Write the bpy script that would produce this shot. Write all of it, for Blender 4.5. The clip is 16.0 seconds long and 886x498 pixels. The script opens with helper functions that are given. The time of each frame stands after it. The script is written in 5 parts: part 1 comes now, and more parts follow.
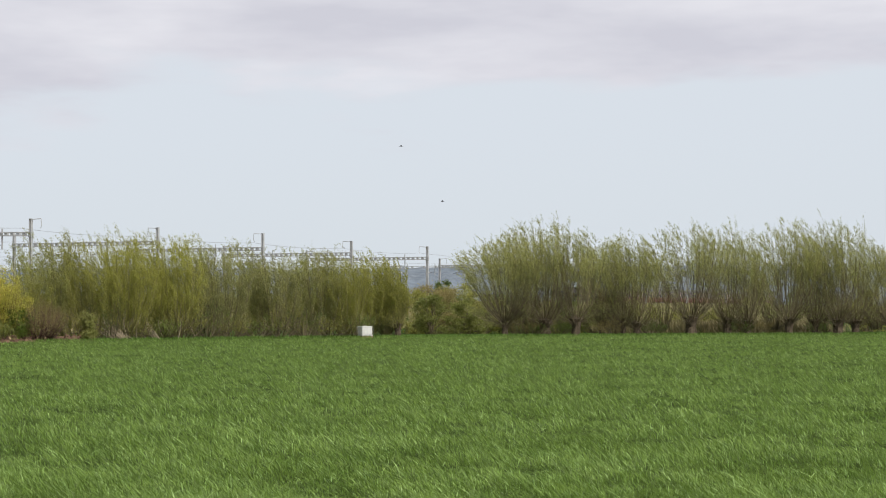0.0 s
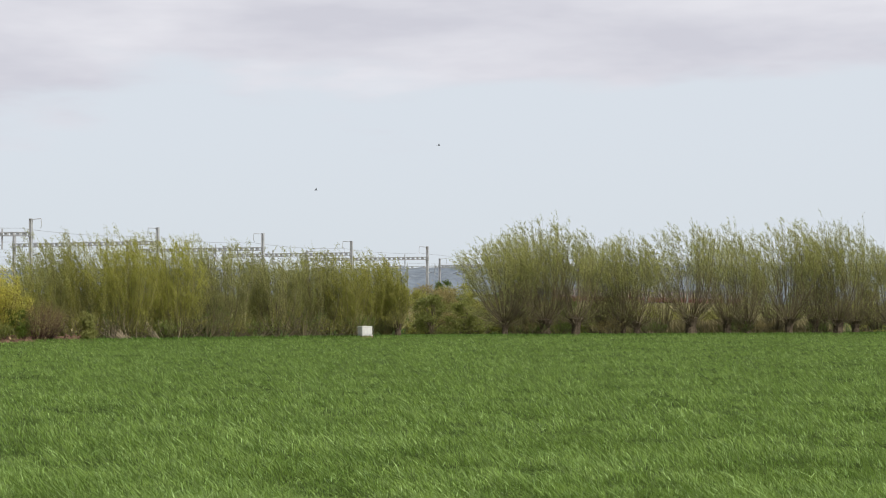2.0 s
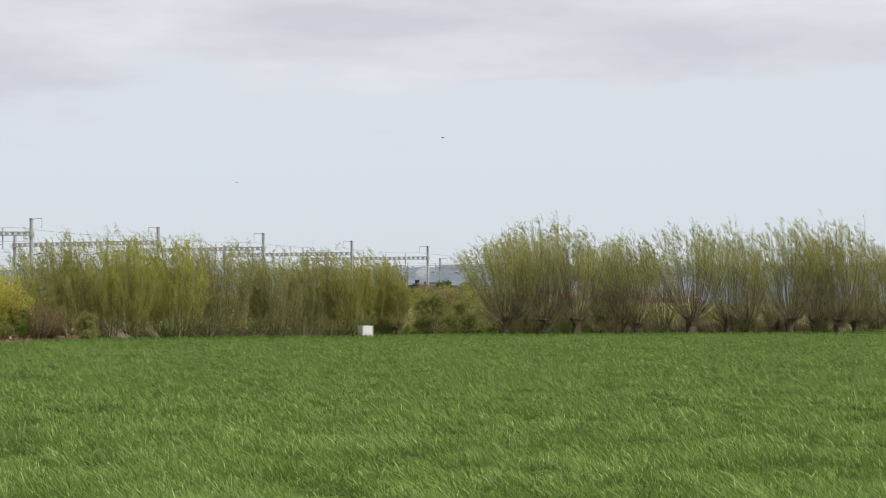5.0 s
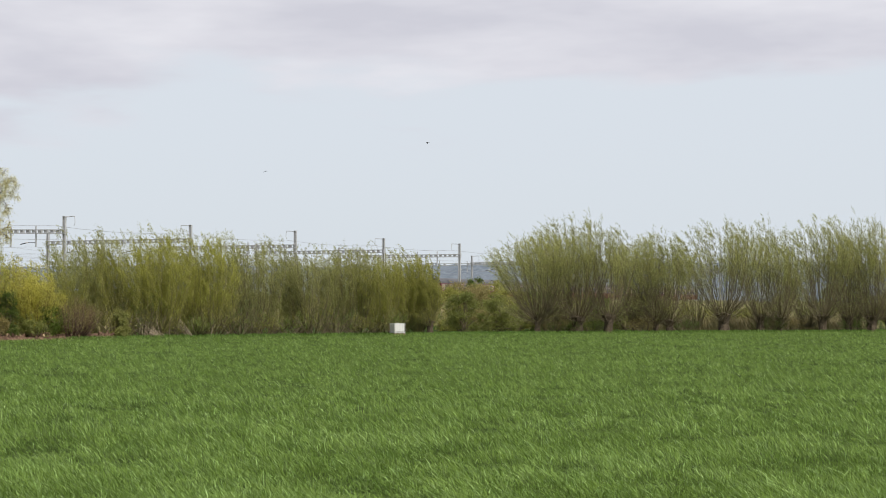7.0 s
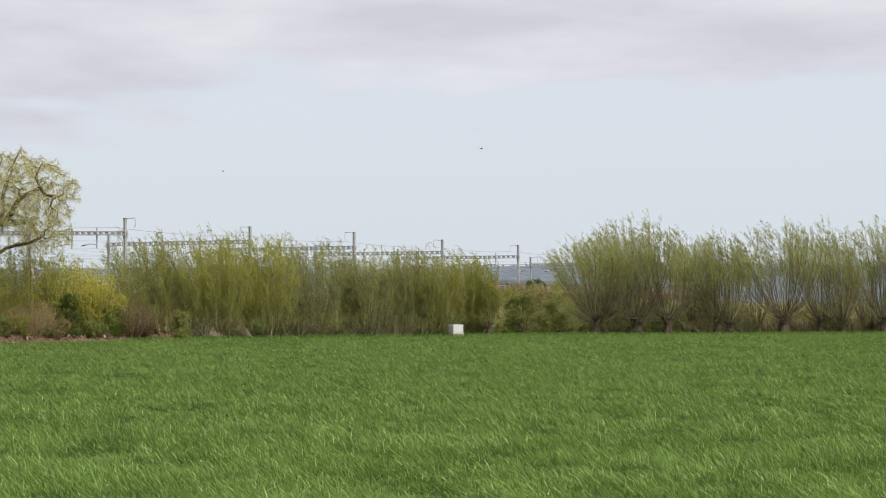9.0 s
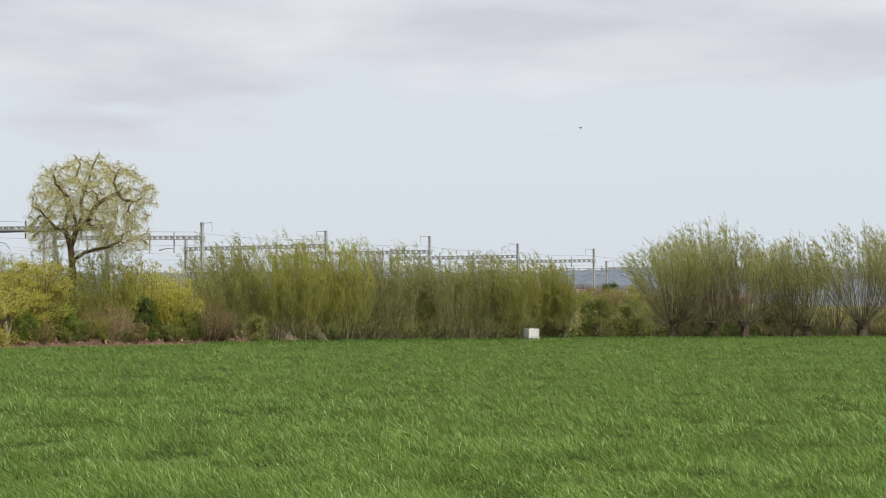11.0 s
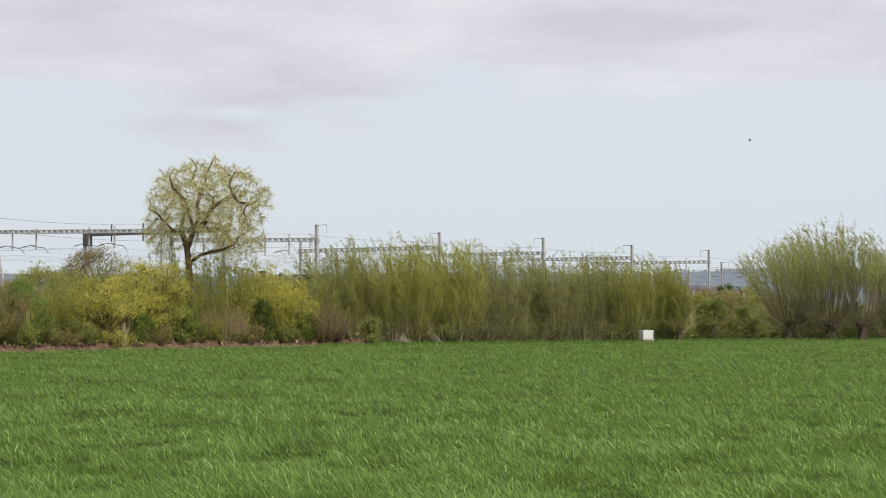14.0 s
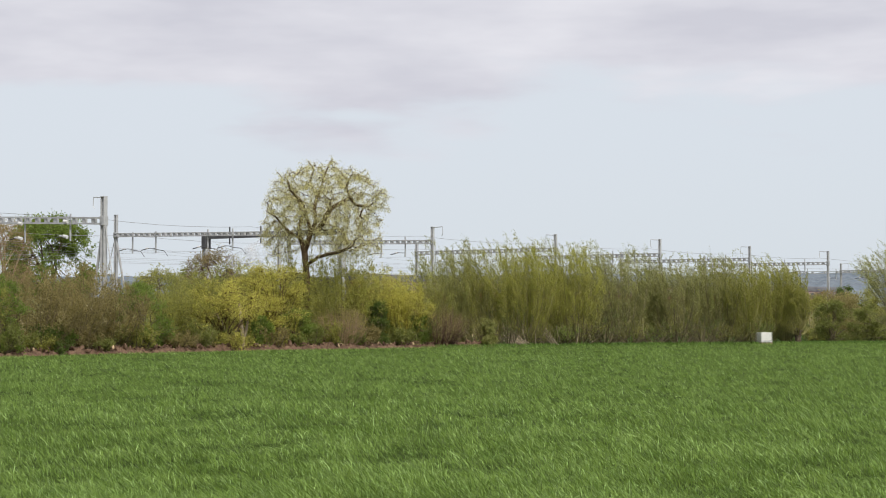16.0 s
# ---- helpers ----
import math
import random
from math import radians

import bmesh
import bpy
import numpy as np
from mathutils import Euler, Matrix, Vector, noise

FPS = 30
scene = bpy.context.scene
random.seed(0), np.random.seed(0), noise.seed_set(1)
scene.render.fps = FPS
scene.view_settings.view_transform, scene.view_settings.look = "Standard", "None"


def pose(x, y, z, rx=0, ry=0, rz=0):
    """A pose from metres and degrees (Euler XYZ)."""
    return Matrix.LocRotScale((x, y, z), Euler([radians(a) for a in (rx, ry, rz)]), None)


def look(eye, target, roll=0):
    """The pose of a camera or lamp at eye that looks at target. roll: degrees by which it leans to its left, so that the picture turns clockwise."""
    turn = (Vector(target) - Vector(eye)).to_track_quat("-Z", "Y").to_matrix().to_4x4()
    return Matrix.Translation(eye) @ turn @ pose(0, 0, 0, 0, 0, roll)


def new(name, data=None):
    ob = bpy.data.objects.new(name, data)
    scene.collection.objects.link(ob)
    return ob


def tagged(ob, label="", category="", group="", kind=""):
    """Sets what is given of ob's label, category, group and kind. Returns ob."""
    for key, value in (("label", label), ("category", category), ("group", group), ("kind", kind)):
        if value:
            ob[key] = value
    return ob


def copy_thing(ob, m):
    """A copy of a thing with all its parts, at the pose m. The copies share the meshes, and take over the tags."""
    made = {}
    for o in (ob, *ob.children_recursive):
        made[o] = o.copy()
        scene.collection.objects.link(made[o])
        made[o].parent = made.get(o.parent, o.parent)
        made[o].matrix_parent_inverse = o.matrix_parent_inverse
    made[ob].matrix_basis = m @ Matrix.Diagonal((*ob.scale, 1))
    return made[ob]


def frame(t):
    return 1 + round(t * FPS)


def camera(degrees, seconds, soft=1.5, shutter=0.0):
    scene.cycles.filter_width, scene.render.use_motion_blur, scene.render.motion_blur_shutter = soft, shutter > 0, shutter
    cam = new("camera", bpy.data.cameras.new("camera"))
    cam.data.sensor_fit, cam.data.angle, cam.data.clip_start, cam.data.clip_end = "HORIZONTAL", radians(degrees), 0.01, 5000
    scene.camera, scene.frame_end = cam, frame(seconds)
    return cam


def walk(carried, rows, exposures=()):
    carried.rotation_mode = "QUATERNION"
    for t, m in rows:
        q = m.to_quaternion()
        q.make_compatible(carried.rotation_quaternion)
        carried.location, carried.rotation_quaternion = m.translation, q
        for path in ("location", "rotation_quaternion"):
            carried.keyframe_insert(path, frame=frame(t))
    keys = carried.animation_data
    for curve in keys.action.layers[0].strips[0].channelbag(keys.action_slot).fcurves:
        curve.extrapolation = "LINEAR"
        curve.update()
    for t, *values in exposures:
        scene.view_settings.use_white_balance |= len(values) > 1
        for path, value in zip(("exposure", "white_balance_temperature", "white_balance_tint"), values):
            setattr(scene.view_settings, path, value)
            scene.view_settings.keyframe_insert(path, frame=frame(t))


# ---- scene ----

# ------------------------------------------------------------------ camera
# a tripod at the near side of the field; it stands still, then pans left
EYE = (0.0, 0.0, 2.05)
PAN = [
    (0.0, 0.0, 1.870), (4.0, 0.0, 1.870), (4.3, 0.0, 1.870), (5.2, 0.03, 1.850), (6.0, 0.21, 1.790), (6.3, 0.335, 1.766),
    (6.5, 0.540, 1.764), (7.0, 0.962, 1.788), (7.5, 1.254, 1.795), (8.0, 1.626, 1.787), (8.5, 2.122, 1.797),
    (9.0, 2.710, 1.824), (9.2, 2.95, 1.834), (11.3, 5.31, 1.962), (11.5, 5.554, 1.974), (12.0, 6.185, 2.006),
    (12.5, 6.692, 1.993), (13.0, 7.210, 1.990), (13.5, 7.764, 1.984), (14.0, 8.350, 1.993), (14.5, 8.948, 1.999),
    (15.0, 9.630, 2.001), (15.5, 10.526, 2.001), (16.0, 11.806, 2.052)]
cam = camera(25.97, 16.0, soft=1.0)
walk(cam, [(t, pose(*EYE, 90 + tilt, 0, yaw)) for t, yaw, tilt in PAN])

# ------------------------------------------------------------------ light
SUN_EL, SUN_AZ = radians(46), radians(142)      # azimuth clockwise from +Y
world = bpy.data.worlds.new("world")
scene.world = world
world.use_nodes = True


def node_tree(tree):
    def add(kind, **values):
        n = tree.nodes.new(kind)
        for key, value in values.items():
            if key in n.inputs:
                n.inputs[key].default_value = value
        return n
    return add, tree.links.new


def build_sky():
    tree = world.node_tree
    tree.nodes.clear()
    add, link = node_tree(tree)
    sky = add("ShaderNodeTexSky")
    sky.sky_type, sky.sun_disc = "NISHITA", False
    sky.sun_elevation, sky.sun_rotation = SUN_EL, SUN_AZ
    sky.air_density, sky.dust_density = 1.0, 2.0
    scaled = add("ShaderNodeVectorMath")
    scaled.operation = "SCALE"
    scaled.inputs["Scale"].default_value = 0.10
    link(sky.outputs[0], scaled.inputs[0])
    where = add("ShaderNodeTexCoord")
    split = add("ShaderNodeSeparateXYZ")
    link(where.outputs["Generated"], split.inputs[0])
    # thin high veil that hides the blue
    veil = add("ShaderNodeMix")
    veil.data_type = "RGBA"
    veil.inputs[0].default_value = 0.93
    link(scaled.outputs[0], veil.inputs[6])
    grade = add("ShaderNodeValToRGB")
    e = grade.color_ramp.elements
    e[0].position, e[0].color = 0.0, (0.675, 0.735, 0.790, 1)
    e[1].position, e[1].color = 0.5, (0.76, 0.78, 0.83, 1)
    mid = e.new(0.09)
    mid.color = (0.695, 0.745, 0.810, 1)
    link(split.outputs[2], grade.inputs[0])
    link(grade.outputs[0], veil.inputs[7])
    # flat layers of cloud, thicker higher up
    stretch = add("ShaderNodeMapping")
    stretch.inputs["Scale"].default_value = (1.0, 1.0, 4.2)
    stretch.inputs["Location"].default_value = (0.31, 0.0, 0.07)
    link(where.outputs["Generated"], stretch.inputs[0])
    lump = add("ShaderNodeTexNoise", Scale=4.6, Detail=5.0, Roughness=0.5, Distortion=0.15)
    link(stretch.outputs[0], lump.inputs[0])
    height = add("ShaderNodeMapRange")
    height.inputs[1].default_value, height.inputs[2].default_value = 0.104, 0.146
    height.inputs[3].default_value, height.inputs[4].default_value = -0.20, 0.16
    link(split.outputs[2], height.inputs[0])
    total = add("ShaderNodeMath")
    total.operation = "ADD"
    link(lump.outputs[0], total.inputs[0])
    link(height.outputs[0], total.inputs[1])
    cover = add("ShaderNodeMapRange")
    cover.interpolation_type = "SMOOTHSTEP"
    cover.inputs[1].default_value, cover.inputs[2].default_value = 0.45, 0.58
    link(total.outputs[0], cover.inputs[0])
    tone = add("ShaderNodeValToRGB")
    t = tone.color_ramp.elements
    t[0].position, t[0].color = 0.34, (0.61, 0.613, 0.683, 1)
    t[1].position, t[1].color = 0.74, (0.78, 0.78, 0.832, 1)
    puff = add("ShaderNodeTexNoise", Scale=8.0, Detail=4.0, Roughness=0.55)
    link(stretch.outputs[0], puff.inputs[0])
    link(puff.outputs[0], tone.inputs[0])
    mixed = add("ShaderNodeMix")
    mixed.data_type = "RGBA"
    link(cover.outputs[0], mixed.inputs[0])
    link(veil.outputs[2], mixed.inputs[6])
    link(tone.outputs[0], mixed.inputs[7])
    back = add("ShaderNodeBackground", Strength=1.025)
    link(mixed.outputs[2], back.inputs[0])
    out = add("ShaderNodeOutputWorld")
    link(back.outputs[0], out.inputs[0])


build_sky()
sun = new("sun", bpy.data.lights.new("sun", "SUN"))
sun.data.energy, sun.data.angle, sun.data.color = 3.4, radians(4), (1.0, 0.95, 0.86)
sun.matrix_world = look((0, 0, 0), (-math.sin(SUN_AZ) * math.cos(SUN_EL), -math.cos(SUN_AZ) * math.cos(SUN_EL), -math.sin(SUN_EL)))
scene.view_settings.exposure = 0.0


# ------------------------------------------------------------------ materials
def material(name, colour, other=None, scale=3.0, rough=0.8, metal=0.0, bump=0.0, island=0.0, through_light=0.0, detail=4.0,
             fine=0.0, low=0.35, high=0.65, spark=0.0):
    """Two colours mixed by noise in world metres, with a finer grain; island: how far single pieces differ."""
    m = bpy.data.materials.new(name)
    m.use_nodes = True
    tree = m.node_tree
    tree.nodes.clear()
    add, link = node_tree(tree)
    other = other or [c * 0.7 for c in colour]
    geo = add("ShaderNodeNewGeometry")
    big = add("ShaderNodeTexNoise", Scale=scale, Detail=detail, Roughness=0.6)
    link(geo.outputs["Position"], big.inputs[0])
    ramp = add("ShaderNodeValToRGB")
    ramp.color_ramp.elements[0].position, ramp.color_ramp.elements[0].color = low, (*other, 1)
    ramp.color_ramp.elements[1].position, ramp.color_ramp.elements[1].color = high, (*colour, 1)
    link(big.outputs[0], ramp.inputs[0])
    colour_out = ramp.outputs[0]
    grain = add("ShaderNodeTexNoise", Scale=scale * 9, Detail=3.0)
    link(geo.outputs["Position"], grain.inputs[0])
    for source, amount in ((grain.outputs[0], fine), (geo.outputs["Random Per Island"], island)):
        if amount:
            span = add("ShaderNodeMapRange")
            span.inputs[3].default_value, span.inputs[4].default_value = 1 - amount, 1 + amount
            link(source, span.inputs[0])
            mul = add("ShaderNodeVectorMath")
            mul.operation = "SCALE"
            link(colour_out, mul.inputs[0])
            link(span.outputs[0], mul.inputs["Scale"])
            colour_out = mul.outputs[0]
    if spark:       # a few pieces much paler than the rest
        pale = add("ShaderNodeValToRGB")
        pale.color_ramp.elements[0].position, pale.color_ramp.elements[0].color = 0.90, (0.80, 0.82, 0.80, 1)
        pale.color_ramp.elements[1].position, pale.color_ramp.elements[1].color = 1.0, (spark * 0.95, spark * 0.88, spark * 1.6, 1)
        link(geo.outputs["Random Per Island"], pale.inputs[0])
        tint = add("ShaderNodeVectorMath")
        tint.operation = "MULTIPLY"
        link(colour_out, tint.inputs[0])
        link(pale.outputs[0], tint.inputs[1])
        colour_out = tint.outputs[0]
    shade = add("ShaderNodeBsdfPrincipled", Roughness=rough, Metallic=metal)
    link(colour_out, shade.inputs["Base Color"])
    if bump:
        relief = add("ShaderNodeBump", Strength=bump, Distance=0.05)
        link(grain.outputs[0], relief.inputs["Height"])
        link(relief.outputs[0], shade.inputs["Normal"])
    if rough >= 0.9:
        shade.inputs["Specular IOR Level"].default_value = 0.02
    result = shade.outputs[0]
    if through_light:
        shade.inputs["Specular IOR Level"].default_value = 0.25
        leafy = add("ShaderNodeBsdfTranslucent")
        link(colour_out, leafy.inputs[0])
        mix = add("ShaderNodeMixShader")
        mix.inputs[0].default_value = through_light
        link(result, mix.inputs[1])
        link(leafy.outputs[0], mix.inputs[2])
        result = mix.outputs[0]
    out = add("ShaderNodeOutputMaterial")
    link(result, out.inputs[0])
    return m


M = {
    "ground": material("ground", (0.050, 0.078, 0.016), (0.030, 0.050, 0.010), 0.35, 0.95, fine=0.35, bump=0.5),
    "crop": material("crop", (0.244, 0.362, 0.074), (0.180, 0.284, 0.057), 1.3, 0.42, island=0.48, through_light=0.35, low=0.34, high=0.62, spark=1.7),
    "soil": material("soil", (0.215, 0.140, 0.098), (0.085, 0.054, 0.038), 2.6, 0.95, fine=0.4, bump=0.8),
    "dry_grass": material("dry_grass", (0.27, 0.225, 0.115), (0.10, 0.115, 0.04), 0.5, 0.9, fine=0.3, bump=0.5),
    "dry_blade": material("dry_blade", (0.36, 0.29, 0.155), (0.16, 0.155, 0.055), 0.6, 0.8, island=0.4),
    "weed": material("weed", (0.17, 0.28, 0.055), (0.10, 0.18, 0.035), 0.8, 0.6, island=0.4, through_light=0.3),
    "ballast": material("ballast", (0.24, 0.22, 0.20), (0.13, 0.115, 0.10), 4.0, 0.95, fine=0.4, bump=0.8),
    "rail": material("rail", (0.20, 0.13, 0.09), None, 5.0, 0.5, metal=0.8),
    "bark": material("bark", (0.145, 0.115, 0.082), (0.07, 0.056, 0.04), 5.0, 0.95, fine=0.4, bump=0.8),
    "bark_warm": material("bark_warm", (0.165, 0.118, 0.070), (0.080, 0.056, 0.033), 3.0, 0.95, fine=0.35, bump=0.7),
    "stem_olive": material("stem_olive", (0.27, 0.25, 0.09), (0.175, 0.16, 0.056), 0.7, 0.75, island=0.4),
    "stem_brown": material("stem_brown", (0.185, 0.152, 0.083), (0.115, 0.095, 0.052), 0.7, 0.8, island=0.4),
    "stem_red": material("stem_red", (0.145, 0.085, 0.06), (0.085, 0.05, 0.036), 0.8, 0.8, island=0.4),
    "stem_tan": material("stem_tan", (0.43, 0.31, 0.19), (0.29, 0.205, 0.12), 0.8, 0.8, island=0.4),
    "stem_pale": material("stem_pale", (0.46, 0.38, 0.27), (0.27, 0.21, 0.14), 1.5, 0.8, island=0.3),
    "leaf_willow": material("leaf_willow", (0.45, 0.46, 0.165), (0.32, 0.335, 0.11), 0.35, 0.6, island=0.16, through_light=0.58),
    "leaf_olive": material("leaf_olive", (0.41, 0.41, 0.10), (0.295, 0.30, 0.072), 0.3, 0.6, island=0.16, through_light=0.58),
    "leaf_yellow": material("leaf_yellow", (0.67, 0.625, 0.145), (0.52, 0.495, 0.112), 0.5, 0.6, island=0.16, through_light=0.58),
    "leaf_green": material("leaf_green", (0.27, 0.36, 0.075), (0.18, 0.26, 0.052), 0.5, 0.55, island=0.16, through_light=0.58),
    "leaf_mid": material("leaf_mid", (0.31, 0.335, 0.095), (0.22, 0.25, 0.068), 0.5, 0.55, island=0.16, through_light=0.58),
    "leaf_grey": material("leaf_grey", (0.38, 0.385, 0.15), (0.28, 0.285, 0.105), 0.35, 0.6, island=0.16, through_light=0.58),
    "leaf_gold": material("leaf_gold", (0.46, 0.46, 0.105), (0.35, 0.355, 0.08), 0.35, 0.6, island=0.16, through_light=0.58),
    "leaf_dark": material("leaf_dark", (0.165, 0.23, 0.055), (0.115, 0.165, 0.04), 0.5, 0.5, island=0.16, through_light=0.58),
    "leaf_pale": material("leaf_pale", (0.80, 0.76, 0.40), (0.66, 0.63, 0.31), 0.6, 0.6, island=0.16, through_light=0.58),
    "leaf_bud": material("leaf_bud", (0.37, 0.315, 0.125), (0.27, 0.225, 0.09), 0.6, 0.7, island=0.16, through_light=0.58),
    "steel": material("steel", (0.48, 0.49, 0.50), (0.37, 0.38, 0.39), 1.2, 0.55, metal=0.15, fine=0.12),
    "steel_dark": material("steel_dark", (0.10, 0.105, 0.11), (0.06, 0.06, 0.065), 1.0, 0.6, metal=0.3, fine=0.15),
    "wire": material("wire", (0.42, 0.43, 0.45), None, 1.0, 0.5, metal=0.5),
    "insulator": material("insulator", (0.75, 0.75, 0.74), (0.6, 0.6, 0.6), 3.0, 0.3),
    "plastic": material("plastic", (0.80, 0.80, 0.76), (0.70, 0.70, 0.65), 3.0, 0.45, fine=0.06),
    "cage": material("cage", (0.66, 0.66, 0.66), (0.55, 0.55, 0.55), 4.0, 0.5, metal=0.2),
    "wood": material("wood", (0.34, 0.25, 0.15), (0.2, 0.14, 0.08), 4.0, 0.85, fine=0.3),
    "maroon": material("maroon", (0.155, 0.026, 0.03), (0.12, 0.02, 0.024), 1.0, 0.35, fine=0.1),
    "cream": material("cream", (0.36, 0.275, 0.22), (0.30, 0.23, 0.185), 1.0, 0.4, fine=0.1),
    "roof_grey": material("roof_grey", (0.12, 0.12, 0.125), (0.08, 0.08, 0.085), 1.5, 0.7, fine=0.2),
    "black_paint": material("black_paint", (0.02, 0.02, 0.022), (0.03, 0.028, 0.026), 2.0, 0.35, fine=0.2),
    "white_paint": material("white_paint", (0.78, 0.77, 0.74), None, 2.0, 0.5),
    "feather": material("feather", (0.05, 0.045, 0.04), None, 8.0, 0.8),
    "feather_pale": material("feather_pale", (0.45, 0.43, 0.40), None, 8.0, 0.8),
    # the ridge's blue-grey is distance haze painted into its base colour
    "hazed_hill": material("hazed_hill", (0.205, 0.24, 0.275), (0.135, 0.165, 0.195), 0.02, 1.0, fine=0.3, detail=8.0),
    "hill_field": material("hill_field", (0.34, 0.36, 0.20), (0.24, 0.30, 0.20), 0.01, 1.0),
}


def glass_material():
    m = bpy.data.materials.new("window_glass")
    m.use_nodes = True
    b = m.node_tree.nodes["Principled BSDF"]
    b.inputs["Base Color"].default_value = (0.10, 0.10, 0.11, 1)
    b.inputs["Roughness"].default_value, b.inputs["Specular IOR Level"].default_value = 0.08, 0.8
    return m


def steam_material():
    m = bpy.data.materials.new("steam")
    m.use_nodes = True
    tree = m.node_tree
    tree.nodes.clear()
    add, link = node_tree(tree)
    white = add("ShaderNodeBsdfDiffuse")
    white.inputs[0].default_value = (0.85, 0.86, 0.88, 1)
    lit = add("ShaderNodeBsdfTranslucent")
    lit.inputs[0].default_value = (0.9, 0.9, 0.92, 1)
    cloud = add("ShaderNodeMixShader")
    cloud.inputs[0].default_value = 0.5
    link(white.outputs[0], cloud.inputs[1])
    link(lit.outputs[0], cloud.inputs[2])
    clear = add("ShaderNodeBsdfTransparent")
    geo = add("ShaderNodeNewGeometry")
    wisps = add("ShaderNodeTexNoise", Scale=0.9, Detail=5.0, Roughness=0.65)
    link(geo.outputs["Position"], wisps.inputs[0])
    span = add("ShaderNodeMapRange")
    span.inputs[1].default_value, span.inputs[2].default_value = 0.40, 0.75
    span.inputs[3].default_value, span.inputs[4].default_value = 0.0, 0.42
    link(wisps.outputs[0], span.inputs[0])
    mix = add("ShaderNodeMixShader")
    link(span.outputs[0], mix.inputs[0])
    link(clear.outputs[0], mix.inputs[1])
    link(cloud.outputs[0], mix.inputs[2])
    out = add("ShaderNodeOutputMaterial")
    link(mix.outputs[0], out.inputs[0])
    return m


M["glass"], M["steam"] = glass_material(), steam_material()


# ------------------------------------------------------------------ building tools
def polar(bearing, distance):
    """Ground place by its bearing from the tripod (degrees, right of +Y) and distance."""
    b = radians(bearing)
    return distance * math.sin(b), distance * math.cos(b)


def np_mesh(name, verts, quads=None, tris=None, smooth=False):
    me = bpy.data.meshes.new(name)
    verts = np.asarray(verts, np.float32).reshape(-1, 3)
    quads = np.zeros((0, 4), np.int32) if quads is None else np.asarray(quads, np.int32).reshape(-1, 4)
    tris = np.zeros((0, 3), np.int32) if tris is None else np.asarray(tris, np.int32).reshape(-1, 3)
    me.vertices.add(len(verts))
    me.vertices.foreach_set("co", verts.ravel())
    loops = np.concatenate([quads.ravel(), tris.ravel()])
    me.loops.add(len(loops))
    me.loops.foreach_set("vertex_index", loops)
    me.polygons.add(len(quads) + len(tris))
    starts = np.concatenate([np.arange(len(quads)) * 4, len(quads) * 4 + np.arange(len(tris)) * 3]).astype(np.int32)
    me.polygons.foreach_set("loop_start", starts)
    me.polygons.foreach_set("use_smooth", np.full(len(starts), smooth))
    me.update(calc_edges=True)
    return me


def np_part(name, geometry, mat, parent=None, label="", smooth=False):
    verts, quads, tris = geometry
    me = np_mesh(name, verts, quads, tris, smooth)
    me.materials.append(mat)
    ob = new(name, me)
    ob.parent = parent
    if label:
        tagged(ob, label)
    return ob


def part(name, bm, mat, parent=None, label="", smooth=False):
    me = bpy.data.meshes.new(name)
    for f in bm.faces:
        f.smooth = smooth
    bm.to_mesh(me)
    bm.free()
    me.materials.append(mat)
    ob = new(name, me)
    ob.parent = parent
    if label:
        tagged(ob, label)
    return ob


def block(bm, x0, x1, y0, y1, z0, z1, bevel=0.0):
    r = bmesh.ops.create_cube(bm, size=1, matrix=Matrix.Translation(((x0 + x1) / 2, (y0 + y1) / 2, (z0 + z1) / 2))
                              @ Matrix.Diagonal((x1 - x0, y1 - y0, z1 - z0, 1)))
    if bevel:
        edges = list({e for v in r["verts"] for e in v.link_edges})
        bmesh.ops.bevel(bm, geom=edges, offset=bevel, segments=2, affect="EDGES", profile=0.5)
    return bm


def bar(bm, a, b, r, sides=6, r2=None):
    a, b = Vector(a), Vector(b)
    turn = (b - a).to_track_quat("Z", "Y").to_matrix().to_4x4()
    bmesh.ops.create_cone(bm, cap_ends=True, segments=sides, radius1=r, radius2=r if r2 is None else r2, depth=(b - a).length,
                          matrix=Matrix.Translation((a + b) / 2) @ turn)
    return bm


def tubes(paths, radii, sides=3):
    """Tapered tubes along paths (n, k, 3) with radii (n, k)."""
    paths, radii = np.asarray(paths, float), np.asarray(radii, float)
    n, k, _ = paths.shape
    way = np.gradient(paths, axis=1)
    way /= np.linalg.norm(way, axis=2, keepdims=True) + 1e-9
    ref = np.where(np.abs(way[..., 2:3]) > 0.9, np.array([1.0, 0, 0]), np.array([0, 0, 1.0]))
    a = np.cross(way, ref)
    a /= np.linalg.norm(a, axis=2, keepdims=True) + 1e-9
    b = np.cross(way, a)
    ang = np.arange(sides) * 2 * np.pi / sides
    ring = paths[:, :, None] + radii[:, :, None, None] * (np.cos(ang)[:, None] * a[:, :, None] + np.sin(ang)[:, None] * b[:, :, None])
    idx = np.arange(n * k * sides).reshape(n, k, sides)
    nxt = np.roll(idx, -1, axis=2)
    quads = np.stack([idx[:, :-1], nxt[:, :-1], nxt[:, 1:], idx[:, 1:]], -1).reshape(-1, 4)
    return ring.reshape(-1, 3), quads, None


